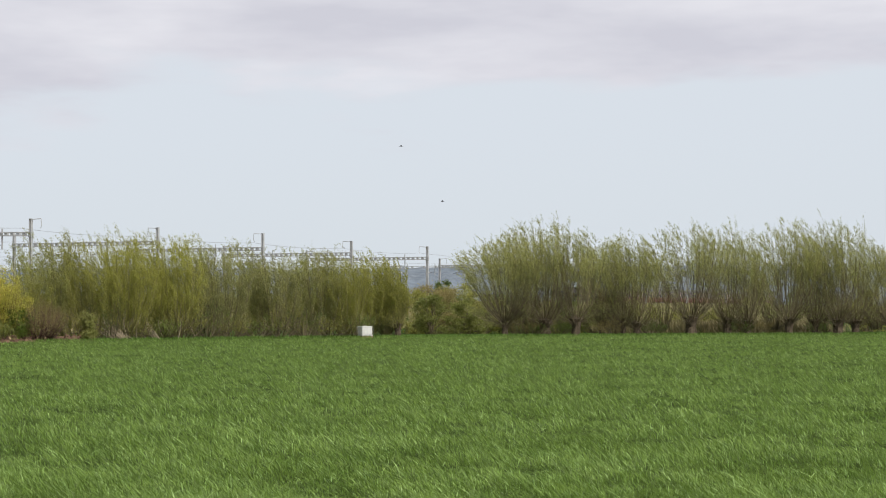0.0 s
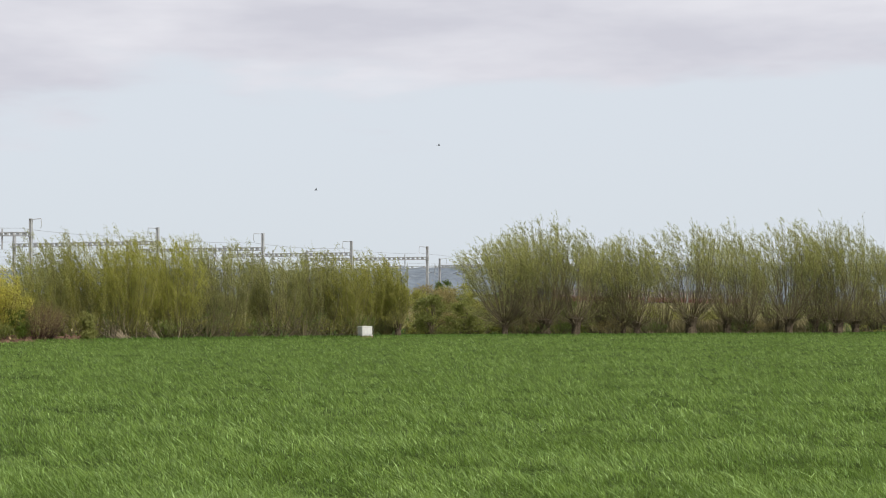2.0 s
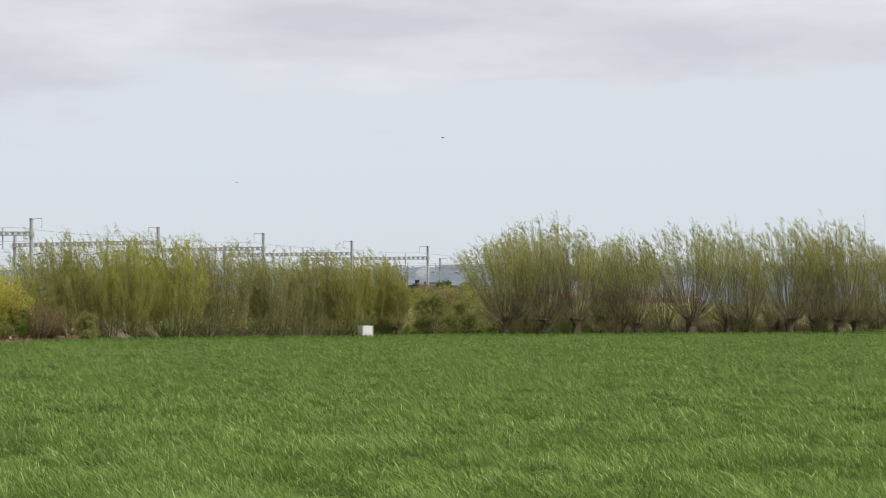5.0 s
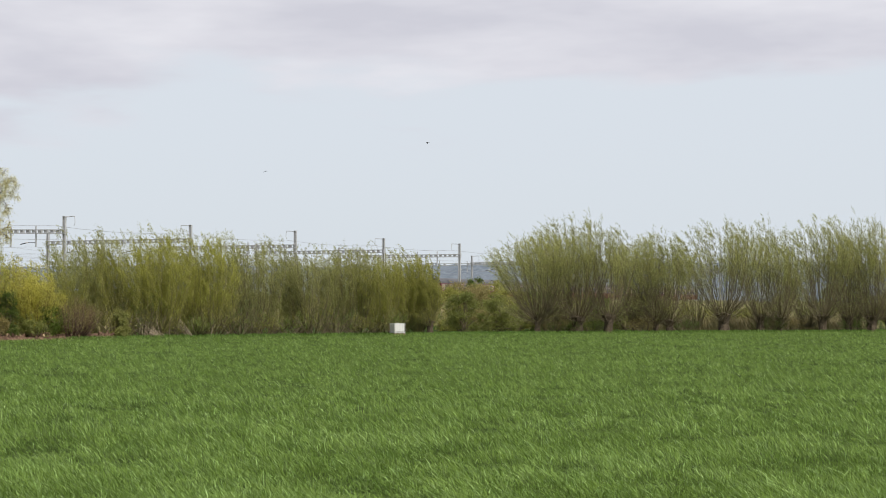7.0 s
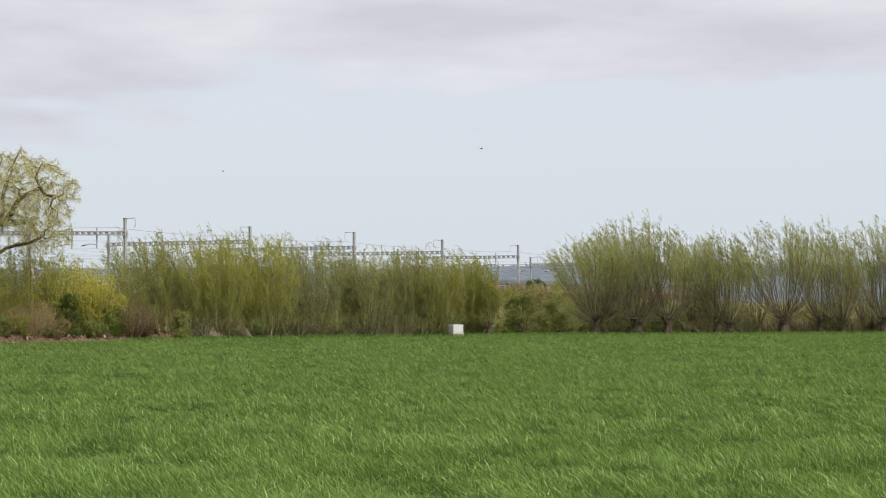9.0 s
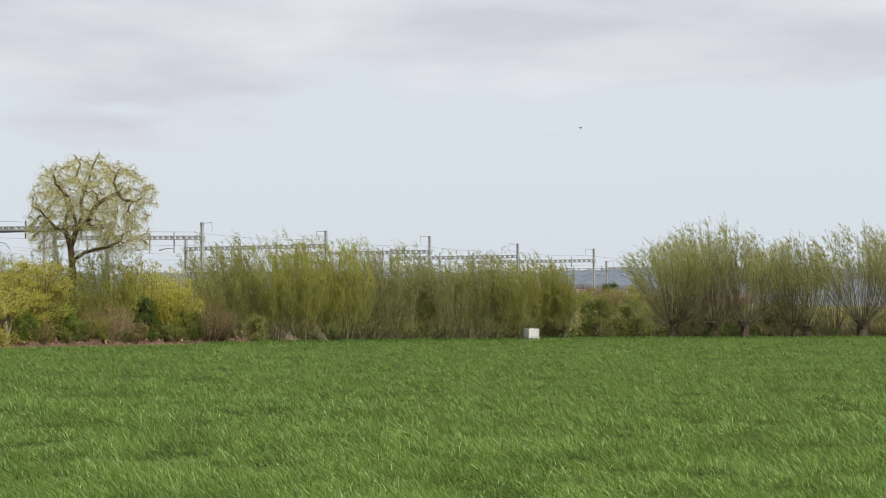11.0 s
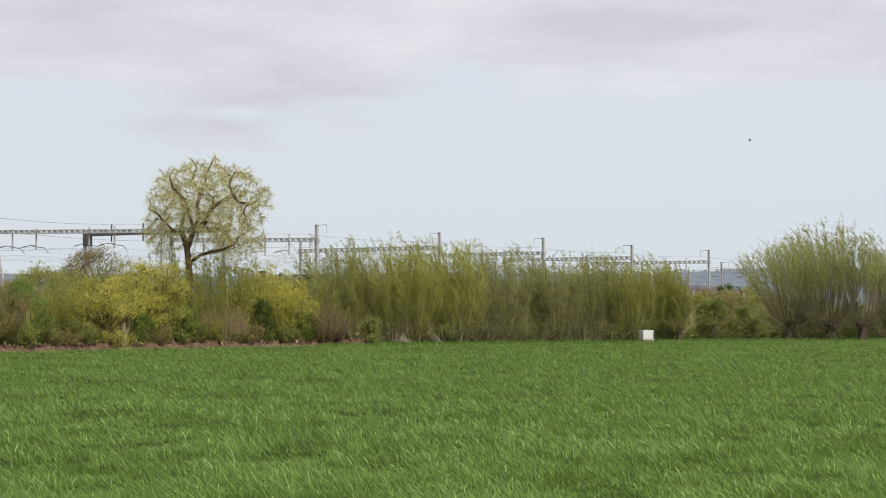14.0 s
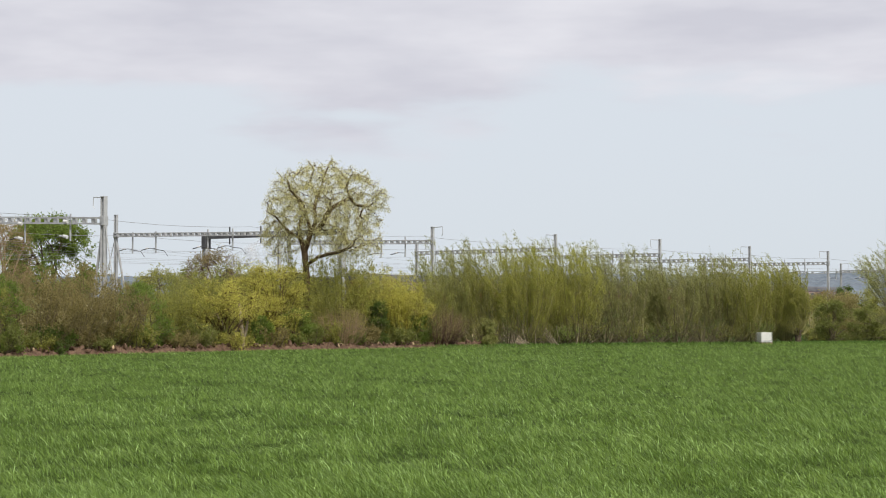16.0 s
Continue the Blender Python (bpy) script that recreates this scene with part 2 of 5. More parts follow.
def spikes(start, end, radius):
    """Thin three-sided twigs that taper to a point."""
    n = len(start)
    way = end - start
    way = way / (np.linalg.norm(way, axis=1, keepdims=True) + 1e-9)
    ref = np.where(np.abs(way[:, 2:3]) > 0.9, np.array([1.0, 0, 0]), np.array([0, 0, 1.0]))
    a = np.cross(way, ref)
    a /= np.linalg.norm(a, axis=1, keepdims=True) + 1e-9
    b = np.cross(way, a)
    ring = [start + radius * (math.cos(g) * a + math.sin(g) * b) for g in (0.0, 2.094, 4.189)]
    v = np.stack(ring + [end], 1).reshape(-1, 3)
    i = 4 * np.arange(n)[:, None]
    return v, None, np.concatenate([i + np.array([[0, 1, 3]]), i + np.array([[1, 2, 3]]), i + np.array([[2, 0, 3]])])


def leaf_quads(rng, at, way, length, width):
    """Narrow pointed leaves at points, pointing along way."""
    n = len(at)
    way = way / (np.linalg.norm(way, axis=1, keepdims=True) + 1e-9)
    side = np.cross(way, rng.normal(size=(n, 3)))
    side /= np.linalg.norm(side, axis=1, keepdims=True) + 1e-9
    ln = (length * rng.uniform(0.6, 1.4, (n, 1)))
    wd = (width * rng.uniform(0.7, 1.3, (n, 1)))
    v = np.stack([at + side * wd * 0.75, at + way * ln, at - side * wd * 0.75 + way * ln * 0.2], 1)
    return v.reshape(-1, 3), None, np.arange(3 * n).reshape(n, 3)


def join(*parts):
    verts, quads, tris, base = [], [], [], 0
    for v, q, t in parts:
        verts.append(v)
        if q is not None:
            quads.append(q + base)
        if t is not None:
            tris.append(t + base)
        base += len(v)
    return np.concatenate(verts), np.concatenate(quads) if quads else None, np.concatenate(tris) if tris else None


# ------------------------------------------------------------------ ground, field and distance
FIELD_EDGE = [(-34.0, 86.0), (-24.8, 104.0), (-18.25, 120.0), (-10.7, 137.0), (0.0, 157.0), (13.0, 179.0), (22.0, 195.0)]


def edge_range(bearing):
    """How far off the crop ends in that bearing."""
    return np.interp(bearing, [b for b, _ in FIELD_EDGE], [r for _, r in FIELD_EDGE])


def build_ground():
    xs = np.concatenate([[-4000, -1500, -500], np.linspace(-120, 140, 66), [500, 1500, 4000]])
    ys = np.concatenate([[-4000, -1000, -200], np.linspace(-20, 220, 61), [400, 1000, 2500, 4500]])
    gx, gy = np.meshgrid(xs, ys)
    gz = 0.03 * np.sin(gx * 0.31) * np.sin(gy * 0.23) - 0.03
    v = np.stack([gx, gy, gz], -1).reshape(-1, 3)
    i = np.arange(len(v)).reshape(gx.shape)
    q = np.stack([i[:-1, :-1], i[:-1, 1:], i[1:, 1:], i[1:, :-1]], -1).reshape(-1, 4)
    ob = np_part("ground", (v, q, None), M["ground"], smooth=True)
    tagged(ob, "flat green farmland reaching to the horizon", "ground", kind="structure")


def build_crop():
    """The young cereal crop: short bent blades blown to the left, with lodged hollows; wider and sparser far off."""
    rng = np.random.default_rng(5)
    n = 590000
    d = 17.5 + (181 - 17.5) * rng.random(n) ** 1.95
    b = rng.uniform(-27, 15.5, n)
    keep = d < edge_range(b) - rng.random(n) * 1.2
    d, b = np.sort(d[keep]), b[keep][np.argsort(d[keep])]
    n = len(d)
    x, y = d * np.sin(np.radians(b)), d * np.cos(np.radians(b))
    # most plants stand in tufts of a few blades that lean one way
    size = 7
    tuft = np.arange(n) // size
    count = int(tuft.max()) + 1
    spin = rng.normal(0, 0.55, count)[tuft]
    grow = rng.normal(0, 0.018, count)[tuft]
    first = tuft * size
    tb = rng.uniform(-27, 15.5, count)[tuft]
    pick = (rng.random(n) < 0.6) & (d[first] < edge_range(tb) - 0.6)
    x = np.where(pick, d[first] * np.sin(np.radians(tb)) + rng.normal(0, 0.05, n), x)
    y = np.where(pick, d[first] * np.cos(np.radians(tb)) + rng.normal(0, 0.07, n), y)
    # lodged hollows: broad low patches, more of them near the tripod
    sink = np.zeros(n)
    for k in range(420):
        hd = 18.0 + 130.0 * rng.random() ** 1.3
        hb = rng.uniform(-26, 15)
        hx, hy = hd * math.sin(radians(hb)), hd * math.cos(radians(hb))
        rx, ry = rng.uniform(0.25, 0.65) * (0.8 + hd / 120), rng.uniform(0.4, 1.0) * (0.8 + hd / 90)
        lo, hi = np.searchsorted(d, (hd - 3.5 * ry - 1.5, hd + 3.5 * ry + 1.5))
        q = ((x[lo:hi] - hx) / rx) ** 2 + ((y[lo:hi] - hy) / ry) ** 2
        sink[lo:hi] = np.maximum(sink[lo:hi], np.exp(-q ** 1.6) * rng.uniform(0.6, 1.0))
    stand = rng.random(n) > 0.30 * np.clip((sink - 0.35) / 0.3, 0, 1)
    d, x, y, sink, spin, grow = d[stand], x[stand], y[stand], sink[stand], spin[stand], grow[stand]
    n = len(d)
    wave = (np.sin(x * 0.55 + 1.7 * np.sin(y * 0.21)) * np.sin(y * 0.33 + 1.3 * np.sin(x * 0.17 + 2))
            + 0.8 * np.sin(x * 1.6 + 2 * np.sin(y * 0.7)) * np.sin(y * 0.9 + np.sin(x * 0.5) * 1.5))
    tall = (0.132 + 0.016 * np.clip(wave, -1.3, 1.3) + (grow + rng.normal(0, 0.024, n)) * np.clip(50 / d, 0.45, 1)) * (1 - 0.62 * sink)
    tall = np.clip(tall, 0.035, 0.27)
    width = 0.0088 * (0.86 + d / 78) * rng.uniform(0.6, 1.4, n)
    lean = np.abs(rng.normal(1.0, 0.6, n)) * np.maximum(tall, 0.10)
    turn = rng.normal(np.pi, 0.85, n) + spin + 0.5 * np.sin(x * 0.9) * np.sin(y * 0.7) + sink * 0.9
    dx, dy = np.cos(turn) * lean, np.sin(turn) * lean
    face = rng.uniform(0, np.pi, n)
    half = np.stack([np.cos(face) * width, np.sin(face) * width * 0.6, np.zeros(n)], 1) / 2
    root = np.stack([x, y, np.full(n, -0.02)], 1)
    mid = root + np.stack([dx * 0.42, dy * 0.42, tall * 0.66], 1)
    tip = root + np.stack([dx, dy, tall * rng.uniform(0.85, 1.15, n)], 1)
    near = int(np.searchsorted(d, 46.0))
    v1 = np.stack([root[:near], mid[:near] + half[:near], tip[:near], mid[:near] - half[:near]], 1).reshape(-1, 3)
    v2 = np.stack([root[near:] - half[near:], root[near:] + half[near:], tip[near:]], 1).reshape(-1, 3)
    quads = np.arange(4 * near).reshape(-1, 4)
    tris = 4 * near + np.arange(3 * (n - near)).reshape(-1, 3)
    ob = np_part("cereal_crop", (np.concatenate([v1, v2]), quads, tris), M["crop"])
    tagged(ob, "lush green young cereal crop blown by the wind", "crop", kind="stuff")


def blades(name, places, tall, width, count, mat, label, seed, spread=0.5):
    """A stand of rough blades round many places."""
    rng = np.random.default_rng(seed)
    c = np.asarray(places, float)[rng.integers(0, len(places), count)]
    root = np.stack([c[:, 0] + rng.normal(0, spread, count), c[:, 1] + rng.normal(0, spread, count), c[:, 2]], 1)
    h = tall * rng.uniform(0.4, 1.2, count)
    way = np.stack([rng.normal(-0.25, 0.3, count), rng.normal(0, 0.3, count), np.ones(count)], 1)
    side = np.cross(way, rng.normal(size=(count, 3)))
    side /= np.linalg.norm(side, axis=1, keepdims=True)
    w = width * rng.uniform(0.6, 1.4, (count, 1))
    tip = root + way * h[:, None]
    mid = root + way * h[:, None] * 0.45
    v = np.stack([root, mid + side * w / 2, tip, mid - side * w / 2], 1).reshape(-1, 3)
    ob = np_part(name, (v, np.arange(4 * count).reshape(-1, 4), None), mat)
    return tagged(ob, label, "grass", kind="stuff")


def build_soil_bank():
    """The heap of turned earth and stones along the field's near corner."""
    rng = np.random.default_rng(8)
    bs = np.linspace(-31, -10.2, 420)
    rows = []
    for j, (off, h) in enumerate(((0.0, 0.0), (0.35, 0.55), (0.9, 0.9), (1.6, 1.0), (2.5, 0.7), (3.4, 0.0))):
        r = edge_range(bs) + 0.2 + off
        lump = 0.30 + 0.16 * np.sin(bs * 7.3) * np.sin(bs * 2.9 + 1) + 0.05 * np.sin(bs * 17 + j) + rng.normal(0, 0.07, len(bs))
        fade = np.interp(bs, [-31, -17, -10.9, -10.0], [1.0, 1.0, 0.95, 0.1])
        z = -0.05 + (0.12 + np.clip(lump, 0.02, 0.8)) * h * fade * 0.9
        rows.append(np.stack([r * np.sin(np.radians(bs)), r * np.cos(np.radians(bs)), z], 1))
    v = np.stack(rows)
    i = np.arange(v.shape[0] * v.shape[1]).reshape(v.shape[:2])
    q = np.stack([i[:-1, :-1], i[:-1, 1:], i[1:, 1:], i[1:, :-1]], -1).reshape(-1, 4)
    ob = np_part("soil_bank", (v.reshape(-1, 3), q, None), M["soil"])
    tagged(ob, "low bank of bare reddish-brown turned earth along the hedge", "soil", kind="structure")
    # clods and stones on it
    unit = bmesh.new()
    bmesh.ops.create_icosphere(unit, subdivisions=1, radius=1)
    me = bpy.data.meshes.new("clod")
    for vert in unit.verts:
        vert.co *= 1 + 0.3 * noise.noise(vert.co * 2.3)
    unit.to_mesh(me)
    unit.free()
    me.materials.append(M["soil"])
    pale = me.copy()
    pale.materials.clear()
    pale.materials.append(M["stem_tan"])
    for k in range(280):
        b = rng.uniform(-27, -10.6)
        x, y = polar(b, float(edge_range(b)) + rng.uniform(0.4, 1.7))
        s = 0.05 + (0.05 if k % 5 == 0 else 0.13) * rng.random() ** 2
        clod = new("clod", pale if k % 5 == 0 else me)
        clod.parent = ob
        clod.matrix_basis = pose(x, y, 0.22 + rng.uniform(-0.05, 0.15), *rng.uniform(0, 360, 3)) @ Matrix.Diagonal((s * 1.7, s, s * 0.7, 1))


def build_hills():
    rng = np.random.default_rng(3)
    b = np.linspace(-60, 60, 700)
    top = 63 + 4 * np.sin(b * 0.11 + 0.6) + 1.5 * np.sin(b * 0.53) + 0.8 * np.sin(b * 3.1) + rng.normal(0, 1.1, len(b))
    rows = []
    for r, f in ((1700, 0.0), (1900, 0.15), (2200, 0.5), (2500, 0.82), (2700, 1.0), (3200, 0.9)):
        z = top * f + (rng.normal(0, 1.6, len(b)) if 0 < f < 1 else 0)
        rows.append(np.stack([r * np.sin(np.radians(b)), r * np.cos(np.radians(b)), z], 1))
    v = np.stack(rows)
    i = np.arange(v.shape[0] * v.shape[1]).reshape(v.shape[:2])
    q = np.stack([i[:-1, :-1], i[:-1, 1:], i[1:, 1:], i[1:, :-1]], -1).reshape(-1, 4)
    ob = np_part("backdrop_hills", (v.reshape(-1, 3), q, None), M["hazed_hill"], smooth=True)
    tagged(ob, "distant wooded ridge on the horizon, blue-grey from painted-in haze", "hills", kind="structure")


# ------------------------------------------------------------------ railway
LINE = radians(25.5)                  # the line runs away to the right of +Y
ALONG = Vector((math.sin(LINE), math.cos(LINE), 0))
ACROSS = Vector((-math.cos(LINE), math.sin(LINE), 0))
RAIL_Z = 2.93
TRACKS = (131.8, 135.2, 140.8, 144.2)
TRACK_POSE = Matrix(((ALONG.x, ACROSS.x, 0, 0), (ALONG.y, ACROSS.y, 0, 0), (0, 0, 1, 0), (0, 0, 0, 1)))
# in the line's own space: x along it (growing with distance), y across it (away from the field), z up


def build_embankment():
    s0, s1, n = -200, 1400, 320
    s = np.linspace(s0, s1, n)
    section = ((112.0, -0.1), (116.0, 0.7), (121.0, 2.3), (125.6, 3.7), (128.0, 3.8), (129.5, 2.5), (147.0, 2.5), (150.0, 2.2), (158.0, -0.1))
    rng = np.random.default_rng(2)
    v = np.stack([np.stack([s, d + rng.normal(0, 0.15, n), z + (rng.normal(0, 0.10, n) if j < 4 else 0 * s)], 1)
                  for j, (d, z) in enumerate(section)])
    i = np.arange(v.shape[0] * n).reshape(v.shape[:2])
    q = np.stack([i[:-1, :-1], i[:-1, 1:], i[1:, 1:], i[1:, :-1]], -1).reshape(-1, 4)
    ob = np_part("embankment", (v.reshape(-1, 3), q, None), M["dry_grass"], smooth=True)
    ob.matrix_world = TRACK_POSE
    tagged(ob, "low railway embankment with pale dry grass", "embankment", kind="structure")
    for y in TRACKS:
        bm = bmesh.new()
        vs = [bm.verts.new(p) for p in ((s0, y - 2.1, 2.45), (s0, y - 1.5, 2.76), (s0, y + 1.5, 2.76), (s0, y + 2.1, 2.45),
                                        (s1, y - 2.1, 2.45), (s1, y - 1.5, 2.76), (s1, y + 1.5, 2.76), (s1, y + 2.1, 2.45))]
        for a in range(3):
            bm.faces.new((vs[a], vs[a + 4], vs[a + 5], vs[a + 1]))
        bed = part("track_bed", bm, M["ballast"])
        bed.matrix_world = TRACK_POSE
        tagged(bed, "grey stone ballast bed under a railway track", "track", kind="structure")
        for side in (-0.7525, 0.7525):
            part("rail", block(bmesh.new(), s0, s1, y + side - 0.035, y + side + 0.035, 2.77, RAIL_Z), M["rail"], bed, "rusty steel rail")


def lattice_boom(y0, y1, zb, deep=0.42, thick=0.16, step=0.78):
    """A ladder-like boom across the tracks: two chords and upright plates."""
    bm = bmesh.new()
    c = deep * 0.22
    for side in (-0.22, 0.22):
        block(bm, side - 0.05, side + 0.05, y0, y1, zb, zb + c)
        block(bm, side - 0.05, side + 0.05, y0, y1, zb + deep - c, zb + deep)
    n = int((y1 - y0) / step)
    for k in range(n + 1):
        y = y0 + (y1 - y0) * k / n
        block(bm, -0.2, 0.2, y - thick, y + thick, zb + c * 0.8, zb + deep - c * 0.8)
    return bm


def h_mast(z0, z1, wide=0.30):
    bm = bmesh.new()
    w = wide / 2
    block(bm, -w, w, -w, -w + 0.03, z0, z1)
    block(bm, -w, w, w - 0.03, w, z0, z1)
    block(bm, -0.02, 0.02, -w + 0.03, w - 0.03, z0, z1)
    block(bm, -w - 0.01, w + 0.01, -w - 0.01, w + 0.01, z1, z1 + 0.05)
    return bm


def portal(s, y0=128.0, y1=149.0, top0=11.95, top1=11.55, zb=9.95, arm0="in", arm1="in", wide=0.30, deep=0.46, hangers=(), step=0.78,
           brace=(), registration=False, rise=0.0):
    """An overhead line portal over the four tracks; y0 is the mast nearer the field."""
    ob = new("overhead_line_portal")
    ob.matrix_world = TRACK_POSE @ Matrix.Translation((s, 0, 0))
    for y, top, arm, into in ((y0, top0, arm0, 1), (y1, top1, arm1, -1)):
        mast = part("mast", h_mast(1.6, top, wide), M["steel"], ob)
        mast.matrix_basis = Matrix.Translation((0, y, 0))
        if arm:
            way = into if arm == "in" else -into
            bm = bmesh.new()
            bar(bm, (0, 0, top - 0.06), (0, way * 1.35, top + 0.02), 0.045, 5)
            bar(bm, (0, way * 1.35, top + 0.04), (0, way * 1.42, top - 0.75), 0.035, 5)
            bar(bm, (0, way * 1.42, top - 0.75), (0, way * 1.25, top - 1.0), 0.03, 5)
            part("earth_wire_arm", bm, M["steel"], ob).matrix_basis = Matrix.Translation((0, y, 0))
        if y in brace:
            bm = bmesh.new()
            bar(bm, (0, into * 0.1, zb), (0.2, into * 1.9, 1.9), 0.12, 8)
            bar(bm, (0, -into * 0.1, zb + 0.4), (-0.4, -into * 2.4, 1.9), 0.05, 6)
            part("brace", bm, M["steel"], ob).matrix_basis = Matrix.Translation((0, y, 0))
        up = rise if y == y1 else 0.0
        part("joint_plate", block(bmesh.new(), -wide / 2 - 0.05, wide / 2 + 0.05, y - wide / 2 - 0.06, y + wide / 2 + 0.06,
                                  zb + up - 0.08, zb + up + deep + 0.08, 0.02), M["steel"], ob)
    boom = lattice_boom(y0, y1, zb, deep, 0.16, step)
    for v in boom.verts:
        v.co.z += rise * (v.co.y - y0) / (y1 - y0)
    part("boom", boom, M["steel"], ob)
    for y in hangers or TRACKS:
        bm = bmesh.new()
        block(bm, -0.06, 0.06, y - 0.06, y + 0.06, zb - 1.35, zb + deep + 0.45)
        part("drop_post", bm, M["steel"], ob)
        bm = bmesh.new()
        bar(bm, (0, y, zb - 0.9), (0, y + 1.0, zb - 0.85), 0.035, 5)
        bar(bm, (0, y + 1.0, zb - 0.85), (0, y + 2.1, zb - 1.05), 0.05, 6)
        if registration:
            bar(bm, (0, y + 0.4, zb - 0.95), (0, y - 1.2, zb - 1.15), 0.035, 5)
            bar(bm, (0, y - 1.2, zb - 1.15), (0, y - 1.75, zb - 1.7), 0.03, 5)
        part("registration_arm", bm, M["steel_dark"], ob)
        bm = bmesh.new()
        for k in range(4):
            bar(bm, (0, y + 1.1 + 0.09 * k, zb - 0.86), (0, y + 1.15 + 0.09 * k, zb - 0.87), 0.09, 8)
        part("insulator", bm, M["insulator"], ob)
    return tagged(ob, "grey galvanised steel portal carrying railway overhead wires", "portal", "portals along the line")


PORTALS = (118.0, 138.6, 166.1, 190.1, 214.2, 238.4, 262.8, 311.0, 336.0, 362.0, 388.0, 415.0)


def build_portals():
    portal(118.0, y1=152.0, top0=12.85, top1=12.4, zb=10.38, wide=0.44, deep=0.66, brace=(128.0,), step=1.25, hangers=(132.4, 138.6, 144.5), rise=0.85)
    portal(138.6, y0=125.6, y1=148.5, top0=11.2, top1=12.75, zb=10.05, deep=0.40, brace=(148.5,), arm0="", arm1="", registration=True, rise=0.42,
           hangers=(131.8, 135.2, 142.6, 146.0))
    portal(166.1, arm0="out", arm1="in", zb=10.1, rise=0.42)
    portal(190.1)
    portal(214.2, top0=12.15)
    portal(238.4)
    portal(262.8)
    portal(311.0)
    portal(336.0, y0=126.0, y1=172.0, top0=11.5, top1=11.5, arm0="", arm1="", zb=10.5, hangers=(132, 141, 150, 156, 162, 168), step=2.5)
    for s in PORTALS[9:]:
        portal(s)
    for ob in scene.objects:
        if ob.name.startswith("overhead_line_portal") and abs((TRACK_POSE.inverted() @ ob.matrix_world).translation.x - 118) < 1:
            tagged(ob, "heavy braced steel portal with a deep boom and white insulators")
            for y in (132.4, 138.6):
                for z in (9.35, 10.72):
                    bm = bar(bmesh.new(), (-0.42, y - 0.05, z), (-0.42, y + 0.42, z + 0.10), 0.15, 10)
                    part("white_insulator", bm, M["insulator"], ob)


def build_wires():
    """Contact and carrying wires over each track, sagging from portal to portal, and the earth wires."""
    for y in TRACKS:
        for name, z, sag in (("carrier_wire", 8.75, 0.35), ("contact_wire", 7.63, 0.0)):
            pts = []
            for a, b in zip(PORTALS, PORTALS[1:]):
                for u in np.linspace(0, 1, 6)[:-1]:
                    pts.append((a + (b - a) * u, y, z - sag * 4 * u * (1 - u)))
            pts = [(40.0, y, z)] + pts
            p = np.array(pts)[None]
            ob = np_part(name, tubes(p, np.full(p.shape[:2], 0.010), 4), M["wire"])
            ob.matrix_world = TRACK_POSE
            tagged(ob, "thin grey overhead railway wire", "wire", "overhead wires")
    for y, z0 in ((129.4, 11.0), (146.6, 10.6)):
        pts = [(40.0, y, z0)]
        for a, b in zip(PORTALS, PORTALS[1:]):
            for u in np.linspace(0, 1, 6)[:-1]:
                pts.append((a + (b - a) * u, y, z0 - 0.3 * 4 * u * (1 - u)))
        p = np.array(pts)[None]
        ob = np_part("earth_wire", tubes(p, np.full(p.shape[:2], 0.018), 4), M["wire"])
        ob.matrix_world = TRACK_POSE
        tagged(ob, "thin grey earth wire strung along the mast tops", "wire", "overhead wires")


def build_gantry():
    """The dark signal gantry before the second portal."""
    ob = new("signal_gantry")
    ob.matrix_world = TRACK_POSE @ Matrix.Translation((149.4, 0, 1.0))
    for y in (126.8, 146.0):
        bm = bmesh.new()
        block(bm, -0.35, 0.35, y - 0.28, y - 0.16, 2.0, 10.0)
        block(bm, -0.35, 0.35, y + 0.16, y + 0.28, 2.0, 10.0)
        for z in np.arange(2.6, 9.8, 0.9):
            block(bm, -0.3, 0.3, y - 0.17, y + 0.17, z, z + 0.12)
        part("leg", bm, M["steel"], ob)
        part("leg_head", block(bmesh.new(), -0.4, 0.4, y - 0.32, y + 0.32, 8.5, 9.98, 0.02), M["steel_dark" if y > 140 else "steel"], ob)
    bm = bmesh.new()
    block(bm, -0.3, 0.3, 126.4, 146.4, 9.55, 9.86)
    block(bm, -0.3, 0.3, 126.4, 146.4, 10.05, 10.13)
    for y in np.arange(126.7, 146.3, 1.2):
        block(bm, -0.25, 0.25, y - 0.06, y + 0.06, 9.8, 10.1)
    part("beam", bm, M["steel_dark"], ob)
    for y in (130.5, 138.0, 142.5):
        part("drop_post", block(bmesh.new(), -0.05, 0.05, y - 0.06, y + 0.06, 8.9, 10.75), M["steel_dark"], ob)
    tagged(ob, "dark steel signal gantry spanning the railway", "gantry")


# ------------------------------------------------------------------ train
def wheel_set(parent, x, r, mat):
    for y in (-0.75, 0.75):
        w = part("wheel", bar(bmesh.new(), (x, y - 0.07, r), (x, y + 0.07, r), r, 14), mat, parent)
    return w


